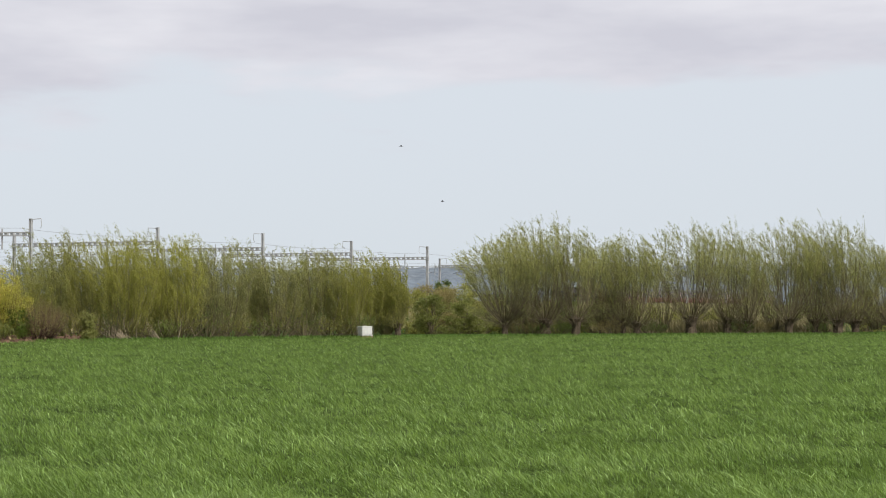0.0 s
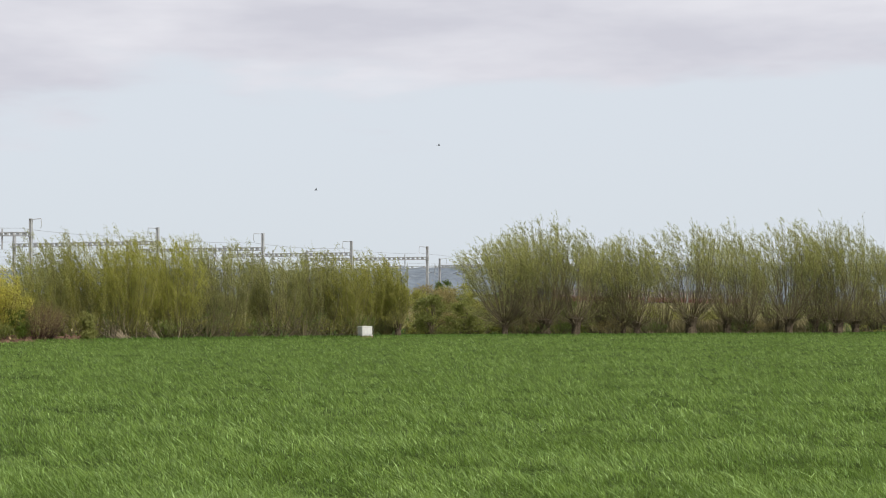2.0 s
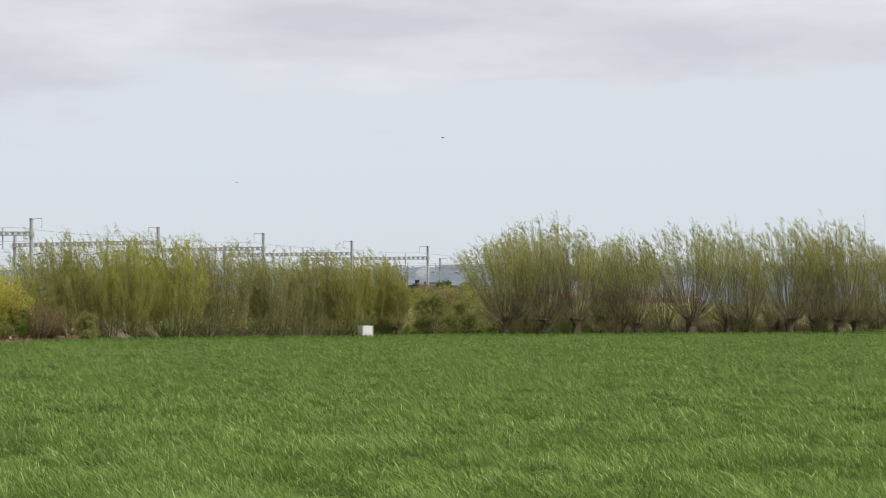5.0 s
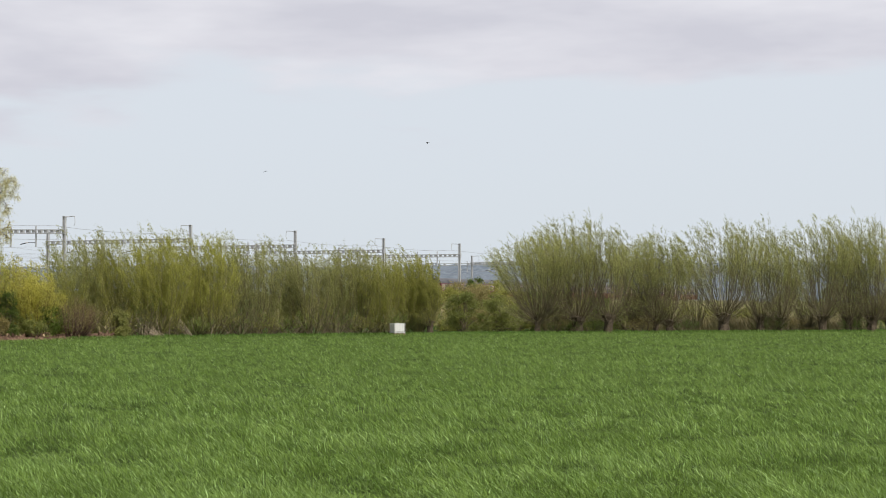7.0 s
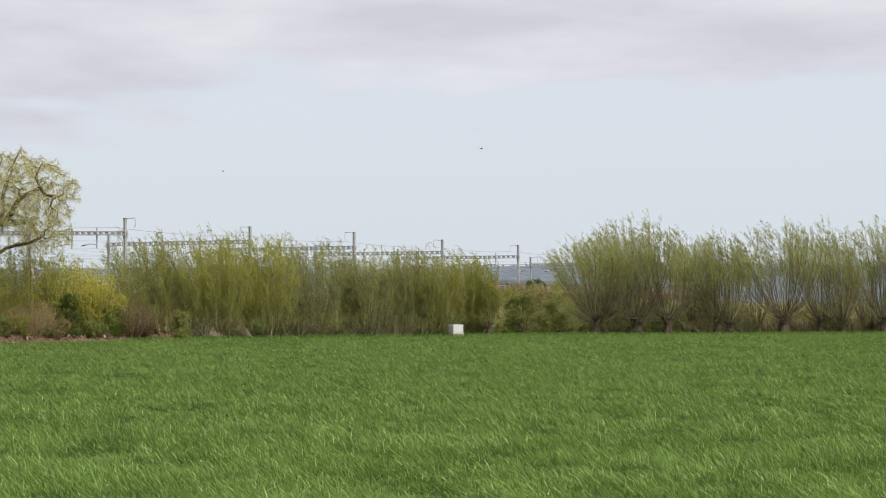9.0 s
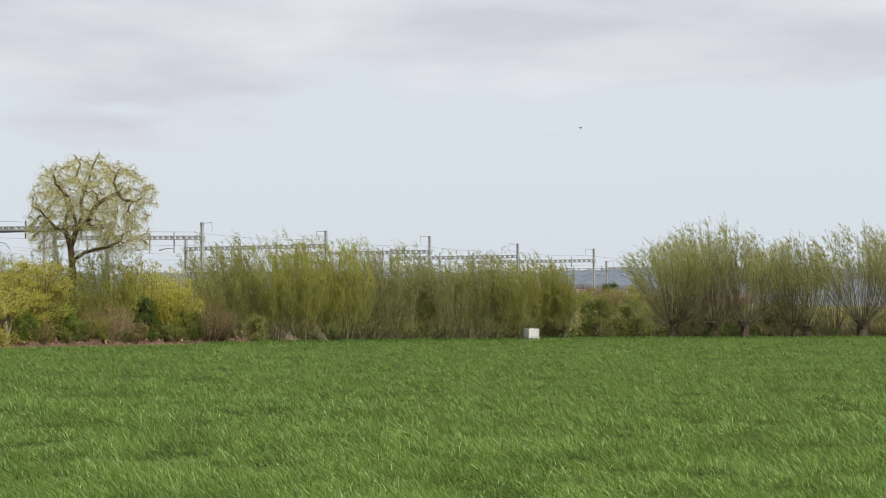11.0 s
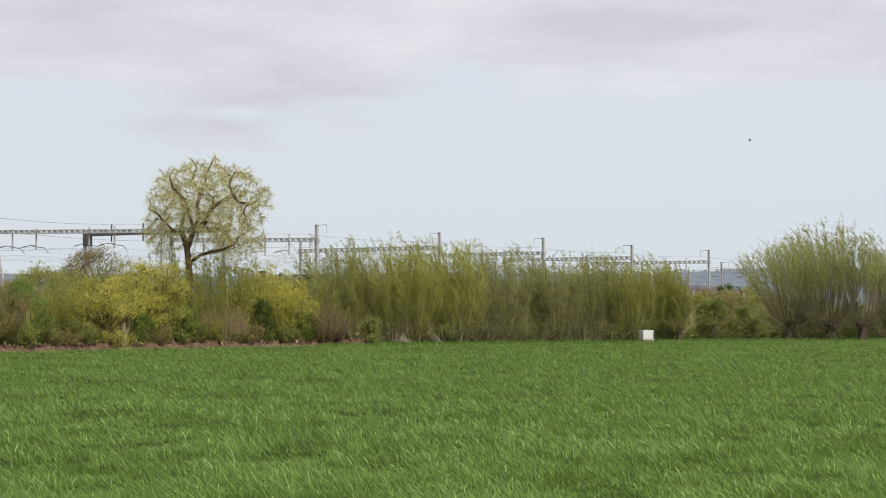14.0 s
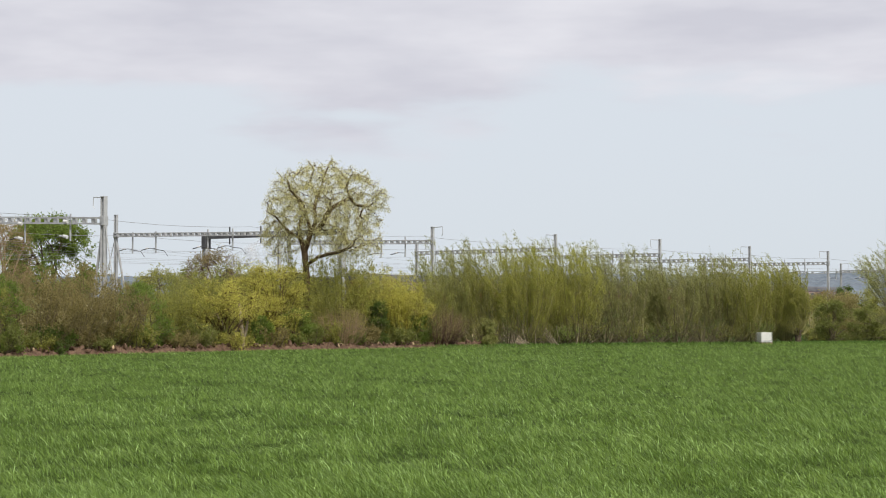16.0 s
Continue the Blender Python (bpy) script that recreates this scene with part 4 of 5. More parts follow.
def build_gap_shrubs():
    rows = [  # bearing, distance, height, radius, stem, leaf
        (-0.36, 172, 3.3, 1.45, "stem_brown", "leaf_mid"), (-0.95, 181, 3.9, 1.9, "stem_olive", "leaf_olive"), (0.15, 190, 4.0, 2.1, "stem_olive", "leaf_bud"),
        (0.75, 178, 3.2, 1.7, "stem_brown", "leaf_mid"), (-0.4, 200, 4.5, 2.6, "stem_brown", "leaf_bud"), (0.55, 205, 4.7, 2.6, "stem_brown", "leaf_olive"),
        (1.2, 184, 3.8, 1.9, "stem_brown", "leaf_olive"), (0.05, 215, 5.2, 1.4, "stem_brown", "leaf_dark"), (1.9, 186, 3.6, 2.0, "stem_brown", "leaf_dark"),
        (2.8, 188, 3.3, 2.0, "stem_brown", "leaf_olive"), (5.0, 192, 3.2, 2.2, "stem_brown", "leaf_olive"), (9.7, 205, 5.0, 3.0, "stem_brown", "leaf_mid"),
        (10.9, 208, 4.4, 2.6, "stem_brown", "leaf_mid"), (3.7, 190, 3.0, 1.9, "stem_olive", "leaf_dark"), (12.4, 205, 4.0, 2.6, "stem_brown", "leaf_olive"),
        (-1.7, 176, 3.9, 1.9, "stem_brown", "leaf_dark"), (13.8, 210, 4.4, 2.8, "stem_brown", "leaf_olive"), (4.4, 189, 2.6, 2.0, "stem_brown", "leaf_mid"), (5.9, 200, 2.6, 2.2, "stem_brown", "leaf_olive"),
        (8.0, 204, 2.0, 2.0, "stem_brown", "leaf_olive"), (7.0, 204, 1.9, 2.2, "stem_olive", "leaf_olive")]
    for k, (b, d, h, r, stem, leaf) in enumerate(rows):
        clump_shrub("bush", b, d, h * 1.08, r * 1.2, 400 + k, stem, leaf, "rounded leafy bush in the rough ground behind the field", lobes=44, leaves=160,
                    lobe=0.30, leaf_size=(0.15, 0.065), group="bushes behind the field")
    # dark low undergrowth among the pollards
    for k, (b, h) in enumerate(((2.35, 1.7), (2.7, 1.5), (3.4, 1.4), (5.05, 1.6), (6.1, 1.5), (8.75, 1.6), (9.25, 1.7), (11.2, 1.4), (13.4, 1.5))):
        shrub("undergrowth", b, float(edge_range(b)) + 2.6, h, 1.2, 450 + k, "stem_brown", "leaf_dark" if k % 3 else "leaf_bud",
              "low dark undergrowth between pollard trunks", n=36, twigs=8, leaves=6, dome=0.5, first=0.1, wind=0.05, lean=0.5, twig_len=0.5)


def build_near_hedge():
    """The mixed hedge along the soil bank."""
    rows = [  # name, bearing, extra, height, radius, stem, leaf, n, label
        ("yellow_shrub", -18.4, 2.8, 4.0, 2.6, "bark_warm", "leaf_yellow", 70, "rounded shrub covered in bright yellow-green spring leaves"),
        ("yellow_shrub", -16.9, 4.2, 5.2, 2.3, "bark_warm", "leaf_yellow", 74, "tall yellow-green shrub below the big tree"),
        ("yellow_shrub", -13.0, 3.2, 5.1, 1.5, "bark_warm", "leaf_yellow", 84, "dense golden-yellow shrub in the hedge"),
        ("yellow_shrub", -14.9, 4.8, 5.9, 2.3, "bark_warm", "leaf_gold", 74, "olive-yellow shrub beside the big tree"),
        ("yellow_shrub", -13.9, 4.8, 5.6, 2.0, "bark_warm", "leaf_yellow", 60, "golden shrub half hidden in the hedge"),
        ("yellow_shrub", -17.5, 4.6, 4.3, 2.3, "bark_warm", "leaf_yellow", 70, "yellow-green shrub deep in the hedge"),
        ("green_shrub", -16.2, 2.4, 2.5, 1.3, "stem_brown", "leaf_green", 54, "low leafy green shrub before the hedge"),
        ("ivy_shrub", -13.75, 2.2, 3.0, 0.75, "stem_brown", "leaf_dark", 44, "narrow ivy-green evergreen bush"),
        ("green_shrub", -20.7, 3.0, 4.0, 1.6, "stem_brown", "leaf_green", 64, "broad leafy green shrub in the hedge"),
        ("green_shrub", -24.9, 2.6, 4.2, 1.5, "stem_brown", "leaf_green", 60, "leafy green shrub in the hedge"),
        ("brown_shrub", -24.0, 3.6, 4.9, 2.0, "stem_brown", "leaf_bud", 84, "bare brown twiggy shrub just coming into bud"),
        ("brown_shrub", -22.9, 3.2, 5.0, 2.1, "stem_brown", "leaf_bud", 84, "bare brown twiggy shrub just coming into bud"),
        ("brown_shrub", -21.8, 3.6, 4.7, 1.9, "stem_brown", "leaf_bud", 84, "bare brown twiggy shrub just coming into bud"),
        ("brown_shrub", -20.0, 5.5, 4.4, 2.0, "stem_brown", "leaf_olive", 70, "dull brown thicket behind the green shrub"),
        ("brown_shrub", -19.1, 5.0, 4.5, 1.9, "stem_brown", "leaf_olive", 70, "dull brown thicket in the hedge"),
        ("brown_shrub", -26.0, 3.6, 5.4, 2.0, "stem_brown", "leaf_olive", 70, "tall brown hedge shrub"),
        ("brown_shrub", -27.2, 3.6, 5.2, 2.0, "stem_brown", "leaf_olive", 60, "tall brown hedge shrub"),
        ("green_shrub", -12.5, 2.0, 2.2, 0.9, "stem_brown", "leaf_green", 40, "low green shrub at the foot of the golden one"),
        ("green_shrub", -10.48, 0.7, 1.9, 0.50, "stem_olive", "leaf_willow", 22, "small fresh green sapling at the field edge"),
        ("green_shrub", -17.4, 2.2, 2.1, 1.2, "stem_brown", "leaf_green", 44, "low leafy green shrub before the hedge"),
        ("olive_shrub", -15.45, 6.0, 6.9, 2.3, "stem_olive", "leaf_olive", 56, "olive-green shrub at the foot of the big tree"),
        ("olive_shrub", -14.4, 6.5, 6.7, 2.3, "stem_olive", "leaf_olive", 56, "olive-green shrub behind the golden ones"),
        ("olive_shrub", -16.2, 5.5, 5.6, 1.9, "stem_olive", "leaf_olive", 56, "olive-green shrub at the foot of the big tree"),
        ("olive_shrub", -12.5, 5.5, 5.1, 1.9, "stem_olive", "leaf_olive", 56, "olive-green shrub between golden shrub and willows"),
        ("olive_shrub", -18.95, 8.0, 5.3, 1.9, "stem_brown", "leaf_mid", 66, "dull olive thicket before the signal gantry"),
        ("olive_shrub", -18.1, 8.0, 5.4, 1.9, "stem_olive", "leaf_olive", 66, "dull olive thicket before the signal gantry"),
        ("olive_shrub", -17.2, 8.0, 5.7, 2.0, "stem_olive", "leaf_gold", 66, "olive-yellow thicket deep in the hedge"),
        ("olive_shrub", -13.3, 7.0, 5.0, 1.9, "stem_olive", "leaf_gold", 60, "olive-yellow thicket behind the golden shrub"),
        ("green_shrub", -23.4, 2.0, 1.6, 1.2, "stem_brown", "leaf_dark", 40, "low green bramble at the foot of the hedge")]
    for k, (name, b, extra, h, r, stem, leaf, n, label) in enumerate(rows):
        away = float(edge_range(b)) + extra
        if name in ("brown_shrub", "olive_shrub") or (name == "yellow_shrub" and b > -16):
            shrub(name, b, away, h * 1.12, r * 1.25, 500 + k, stem, leaf, label, n=int(n * 0.9), twigs=17, leaves=14, dome=0.45, foot=0.4,
                  first=0.12, twig_len=0.85, arch=0.6, thick=0.022, leaf_size=(0.10, 0.040), wind=0.15, lean=0.45)
        else:
            clump_shrub(name, b, away, h * (1.12 if "yellow" in name or "olive" in name else 1.06), r * 1.15, 500 + k, stem, leaf, label,
                        lobes=int(26 + 16 * r), leaves=260, lobe=0.40 if r < 1 else 0.27, leaf_size=(0.105, 0.040))
    for k, b in enumerate(np.arange(-27.0, -12.3, 0.56)):
        shrub("bramble", float(b), float(edge_range(b)) + 2.0 + 0.5 * math.sin(k * 2.7), 1.55 + 0.45 * math.sin(k * 1.9), 0.95, 600 + k, "stem_brown",
              ("leaf_mid", "leaf_olive", "leaf_green", "leaf_bud", "leaf_mid")[k % 5], "low bramble and young growth at the foot of the hedge", n=24,
              twigs=9, leaves=11, dome=0.45, first=0.1, twig_len=0.5, wind=0.05, lean=0.6, leaf_size=(0.11, 0.06), group="brambles along the hedge", foot=0.7)
    for b, extra, h, r, stem, label in ((-14.85, 2.2, 2.9, 1.45, "stem_tan", "bare reddish-tan twiggy shrub"),
                                        (-11.92, 1.6, 3.0, 1.7, "stem_red", "dense rounded bare purple-brown shrub")):
        shrub("bare_shrub", b, float(edge_range(b)) + extra, h, r, 560 + int(-b), stem, "leaf_bud", label, n=150, twigs=14, leaves=2, dome=0.45,
              first=0.1, twig_len=0.6, arch=0.6, thick=0.022, wind=0.05, lean=0.45, leaf_size=(0.08, 0.04))
    # the gnarled stem with a hollow at its foot
    x, y = polar(-17.95, float(edge_range(-17.95)) + 1.6)
    rng = np.random.default_rng(77)
    u = np.linspace(0, 1, 7)
    p = np.zeros((4, 7, 3))
    for k, (dx, h) in enumerate(((-0.9, 2.4), (0.5, 1.9), (1.1, 2.6), (-0.3, 2.8))):
        p[k, :, 0] = (-0.3 if k % 2 == 0 else 0.35) + dx * u ** 1.3
        p[k, :, 2] = h * u
    p += np.cumsum(rng.normal(0, 0.04, p.shape), 1)
    ob = np_part("gnarled_stump", tubes(p, 0.17 * (1 - 0.6 * u)[None] * np.ones((4, 1)), 7), M["stem_pale"])
    ob.location = (x, y, 0)
    tagged(ob, "pale gnarled forked stump under the yellow shrub", "stump")
    # fence post
    px, py = polar(-24.25, float(edge_range(-24.25)) + 1.2)
    bm = bar(bmesh.new(), (0, 0, -0.1), (0.02, 0, 0.85), 0.06, 7)
    bmesh.ops.bevel(bm, geom=bm.edges[:], offset=0.01, segments=1, affect="EDGES")
    post = part("fence_post", bm, M["wood"])
    post.location = (px, py, 0)
    tagged(post, "short weathered wooden post by the soil bank", "post")


def limb_tree(name, bearing, distance, height, crown_r, fork, trunk_r, seed, bark, leaf, label, levels=4, leaf_size=(0.13, 0.05), leaves=14,
              lean=0.0, twigs=5, droop=0.35, limbs=6, bushy=1.0, centre=0.62, shift=0.0, inner=1):
    """A tree with a trunk, forking limbs and thin twigs that carry the leaves."""
    rng = np.random.default_rng(seed)
    ob = new(name)
    ob.location = (*polar(bearing, distance), 0)
    u = np.linspace(0, 1, 6)
    base = np.zeros((1, 6, 3))
    base[0, :, 0] = lean * u ** 1.5 + 0.08 * np.sin(u * 5)
    base[0, :, 2] = -0.2 + (fork + 0.2) * u
    trunk = tubes(base, (trunk_r * (1.25 - 0.35 * u))[None], 9)
    np_part("trunk", trunk, M[bark], ob, smooth=True)
    middle = np.array([shift, 0, height * centre])
    radii = np.array([crown_r, crown_r, height * (1 - centre)])
    tips, all_tubes = [], []
    starts = [(base[0, -1], trunk_r * 0.38, None)] * limbs + [(base[0, -2], trunk_r * 0.34, None)] * 2
    level = starts
    for lev in range(levels):
        nxt = []
        for j, (p0, r0, way) in enumerate(level):
            if lev == 0:
                a = 2 * np.pi * (j + rng.uniform(-0.25, 0.25)) / max(1, limbs)
                goal = middle + radii * np.array([np.cos(a) * 0.52, np.sin(a) * 0.52, rng.uniform(0.1, 0.6)])
                if j == 0:
                    goal = middle + radii * np.array([-0.22, 0.1, 0.66])
                if j >= limbs:
                    goal = middle + radii * np.array([(1, -0.8)[j - limbs] * 0.5, 0.2, -0.35])
            else:
                rel = (p0 - middle) / radii
                rel = rel / (np.linalg.norm(rel) + 0.05) + rng.normal(size=3) * (0.5, 0.42, 0.32, 0.26)[lev]
                rel = rel / np.linalg.norm(rel) * (0.6, 0.74, 0.92, 1.0)[lev] * rng.uniform(0.78, 1.08)
                rel[2] = max(rel[2], -1.0 + rng.uniform(0, 0.6))
                goal = middle + rel * radii
                if lev == 3:
                    goal = p0 + (goal - p0) * 0.75
            k = 6
            uu = np.linspace(0, 1, k)[:, None]
            path = p0 * (1 - uu) + goal * uu
            length = np.linalg.norm(goal - p0)
            path += np.sin(uu * np.pi) * rng.normal(0, 0.07, 3) * length
            path[1:] += np.cumsum(rng.normal(0, 0.045, (k - 1, 3)), 0) * length * 0.6
            path[:, 2] += 0.10 * length * np.sin(uu[:, 0] * np.pi)
            r1 = r0 * (0.6 if lev < 2 else 0.35)
            all_tubes.append(tubes(path[None], (r0 + (r1 - r0) * uu[:, 0])[None], 6 if lev < 2 else 3))
            d = path[-1] - path[-3]
            d /= np.linalg.norm(d) + 1e-9
            for m in range((4, 4, 4, 0)[lev] if lev < levels - 1 else 0):
                f = (1.0, 0.72, 0.48, 0.85)[m]
                f_at = min(k - 1, int(f * (k - 1)))
                nxt.append((path[f_at], r1 * (1.0 if m == 0 else 0.75), d * length * 0.35))
            if lev >= inner:
                for f_at in range(3 if inner > 1 else 2, k):
                    tips.append((path[f_at], d))
        level = nxt
    np_part("limb_structure", join(*all_tubes), M[bark], ob)
    at = np.array([p for p, _ in tips])
    way = np.array([d for _, d in tips])
    at, way = np.repeat(at, twigs, 0), np.repeat(way, twigs, 0)
    m = len(at)
    way = way * 0.5 + rng.normal(0, 0.6, (m, 3)) + np.array([0, 0, -droop])
    way /= np.linalg.norm(way, axis=1, keepdims=True)
    tl = rng.uniform(0.35, 1.0, (m, 1)) * bushy
    tk = np.linspace(0, 1, 2)
    tp = at[:, None] + way[:, None] * (tl * tk)[..., None] + np.array([0, 0, -0.35 * droop]) * (tk ** 2)[None, :, None]
    np_part("fine_twig_mass", spikes(tp[:, 0], tp[:, 1], 0.007), M[bark], ob)
    tw = np.repeat(np.arange(m), leaves)
    lu = rng.random((len(tw), 1))
    pos = tp[tw, 0] * (1 - lu) + tp[tw, 1] * lu + rng.normal(0, 0.07, (len(tw), 3))
    np_part("crown", leaf_quads(rng, pos, way[tw] * 0.7 + rng.normal(0, 0.5, (len(tw), 3)) + np.array([0, 0, -0.3]), *leaf_size), M[leaf], ob)
    tagged(ob, label, "tree")
    SWAYING.append((ob, seed, 0.12))
    return ob


BIG_LIMBS = [   # (sideways, up) from the foot of the big tree, in metres, and the drift in depth; each limb starts on the one before it
    (((0.0, -0.2), (-0.02, 3.0), (0.04, 4.6), (-0.05, 5.8), (-0.12, 6.6), (0.28, 7.7)), 0.0),
    (((-0.12, 6.6), (-0.5, 7.5), (-0.65, 8.2), (-0.45, 9.1), (-0.9, 10.3), (-1.4, 11.1), (-2.1, 11.7), (-2.5, 12.1)), 0.6),
    (((0.28, 7.7), (0.28, 8.3), (0.1, 9.15), (-0.1, 9.9), (-0.8, 10.7), (-0.9, 11.4)), -0.9),
    (((0.28, 7.7), (0.65, 8.7), (0.47, 9.6), (0.65, 10.35), (0.95, 11.1), (1.1, 11.9), (1.5, 12.8)), 0.4),
    (((0.65, 10.35), (0.2, 11.3), (0.55, 12.1), (0.2, 12.7)), -0.7),
    (((0.28, 7.7), (0.95, 8.1), (1.4, 8.8), (1.8, 9.4), (1.85, 10.0), (1.3, 10.5)), -0.5),
    (((1.8, 9.4), (2.4, 9.8), (3.1, 10.2), (3.4, 9.7), (4.1, 9.6)), 0.8),
    (((3.1, 10.2), (2.8, 10.9), (3.2, 11.7)), -0.4),
    (((0.0, 5.6), (0.9, 6.15), (1.7, 6.35), (2.6, 6.5), (3.4, 6.8)), -0.7),
    (((-0.5, 7.5), (-1.2, 7.9), (-2.0, 8.9), (-2.6, 9.3)), -0.8)]


def grown_tree(name, bearing, distance, limbs, lobes, trunk_r, seed, bark, leaf, label, points=1900, twigs=5, leaves=8, leaf_size=(0.080, 0.026)):
    """A tree whose given main limbs grow on, step by step, towards points spread through the lobes of its crown."""
    rng = np.random.default_rng(seed)
    place, parent, lift = [np.array([0.0, 0.0, -0.2])], [-1], 0.22
    trunk_end = 0
    for number, (line, drift) in enumerate(limbs):
        p = np.array([(x, 0.0, z) for x, z in line])
        here = int(np.argmin([np.linalg.norm((q - p[0]) * (1, 0, 1)) for q in place]))
        for a, b in zip(p, p[1:]):
            steps = max(1, int(np.linalg.norm(b - a) / 0.2))
            for k in range(1, steps + 1):
                spot = a + (b - a) * k / steps
                spot[1] = place[here][1] + drift * 0.09
                spot[0] += rng.normal(0, 0.02)
                parent.append(here)
                place.append(spot)
                here = len(place) - 1
        if number == 0:
            trunk_end = len(place)
    goals = []
    for (cx, cy, cz), (rx, ry, rz), share in lobes:
        v = rng.normal(size=(int(points * share), 3))
        v /= np.linalg.norm(v, axis=1, keepdims=True)
        goals.append(np.array([cx, cy, cz]) + v * (rng.uniform(0.10, 1.0, (len(v), 1)) ** 0.42) * np.array([rx, ry, rz]))
    goals = np.concatenate(goals)
    base = np.array(place)
    base_ids = np.arange(trunk_end - 4, len(base))
    gap = np.linalg.norm(goals[:, None] - base[None, base_ids], axis=2)
    near, best = base_ids[gap.argmin(1)], gap.min(1)
    live = np.ones(len(goals), bool)
    for turn in range(60):
        reach = live & (best < 4.0)
        if not reach.any():
            break
        fresh = []
        for node in np.unique(near[reach]):
            pull = goals[reach & (near == node)] - place[node]
            way = (pull / (np.linalg.norm(pull, axis=1, keepdims=True) + 1e-6)).mean(0) + rng.normal(0, 0.30, 3)
            way /= np.linalg.norm(way) + 1e-6
            parent.append(int(node))
            place.append(place[node] + way * lift)
            fresh.append(len(place) - 1)
        new_places = np.array([place[i] for i in fresh])
        gap = np.linalg.norm(goals[:, None] - new_places[None], axis=2)
        closer = gap.min(1) < best
        near = np.where(closer, np.array(fresh)[gap.argmin(1)], near)
        best = np.minimum(best, gap.min(1))
        live &= best > 0.34
    place = np.array(place)
    tips = np.zeros(len(place))
    has_child = np.zeros(len(place), bool)
    has_child[[i for i in parent if i >= 0]] = True
    tips[~has_child] = 1
    for i in range(len(place) - 1, 0, -1):
        tips[parent[i]] += tips[i]
    power = math.log(trunk_r / 0.012) / math.log(tips[0])
    girth = 0.012 * tips ** power
    main = np.arange(len(place)) < len(base)
    girth[main] = np.maximum(girth[main] * 1.3, 0.026)
    girth[:trunk_end] = np.maximum(girth[:trunk_end] / 1.5, trunk_r * 0.7)
    ob = new(name)
    ob.location = (*polar(bearing, distance), 0)
    ids = np.arange(1, len(place))
    up = np.array(parent)[1:]
    seg = np.stack([place[up], place[ids] + (place[ids] - place[up]) * 0.12], 1)
    rad = np.stack([np.minimum(girth[up], girth[ids] * 1.25), girth[ids]], 1)
    stem = ids < trunk_end
    np_part("trunk", tubes(seg[stem], rad[stem] * 1.02, 10), M[bark], ob, smooth=True)
    thick = ~stem & (girth[ids] > 0.035)
    thin = ~stem & ~thick
    np_part("limb_structure", join(tubes(seg[thick], rad[thick], 6), tubes(seg[thin], rad[thin], 3)), M[bark], ob)
    ends = np.repeat(np.where((tips <= 3) & (np.arange(len(place)) >= trunk_end))[0], twigs)
    way = rng.normal(0, 0.7, (len(ends), 3)) + np.array([-0.1, 0, -0.4])
    way /= np.linalg.norm(way, axis=1, keepdims=True)
    start = place[ends]
    end = start + way * rng.uniform(0.2, 0.6, (len(ends), 1))
    np_part("fine_twig_mass", spikes(start, end, 0.004), M[bark], ob)
    tw = np.repeat(np.arange(len(ends)), leaves)
    f = rng.random((len(tw), 1))
    at = start[tw] * (1 - f) + end[tw] * f + rng.normal(0, 0.05, (len(tw), 3))
    np_part("crown", leaf_quads(rng, at, way[tw] + rng.normal(0, 0.5, (len(tw), 3)) + np.array([0, 0, -0.3]), *leaf_size), M[leaf], ob)
    tagged(ob, label, "tree")
    SWAYING.append((ob, seed, 0.10))
    return ob


def build_big_trees():
    crown = [((1.35, 0, 9.9), (4.6, 3.6, 2.95), 0.74), ((3.6, -0.4, 7.5), (2.0, 2.0, 1.6), 0.20), ((-2.1, 0.0, 7.7), (1.1, 1.6, 1.7), 0.14)]
    grown_tree("willow_tree", -15.88, 131, BIG_LIMBS, crown, 0.25, 41, "bark_warm", "leaf_pale", "large old spreading tree with pale new leaves and open limbs")
    limb_tree("green_tree", -23.35, 203, 12.9, 4.9, 4.5, 0.3, 43, "bark", "leaf_green", "broad tree in full fresh green leaf behind the railway masts",
              leaf_size=(0.20, 0.11), leaves=6, twigs=4, centre=0.60, inner=2, droop=0.1)
    limb_tree("bare_tree", -24.7, 190, 11.8, 3.2, 3.5, 0.22, 44, "stem_tan", "leaf_bud", "bare tan-twigged tree behind the hedge", leaves=3, twigs=2, levels=4, inner=2, droop=0.0)
    limb_tree("budding_tree", -18.55, 150, 7.4, 3.0, 2.8, 0.2, 45, "stem_red", "leaf_bud", "bare brownish tree in bud before the signal gantry", leaves=2,
              twigs=3, levels=4, droop=0.0, inner=2, bushy=0.7)
    limb_tree("bare_tree", -20.0, 138, 5.6, 2.6, 2.0, 0.16, 46, "stem_brown", "leaf_olive", "low bare tree with a few olive leaves", leaves=3, twigs=2, levels=4, droop=0.0, inner=2, bushy=0.6)


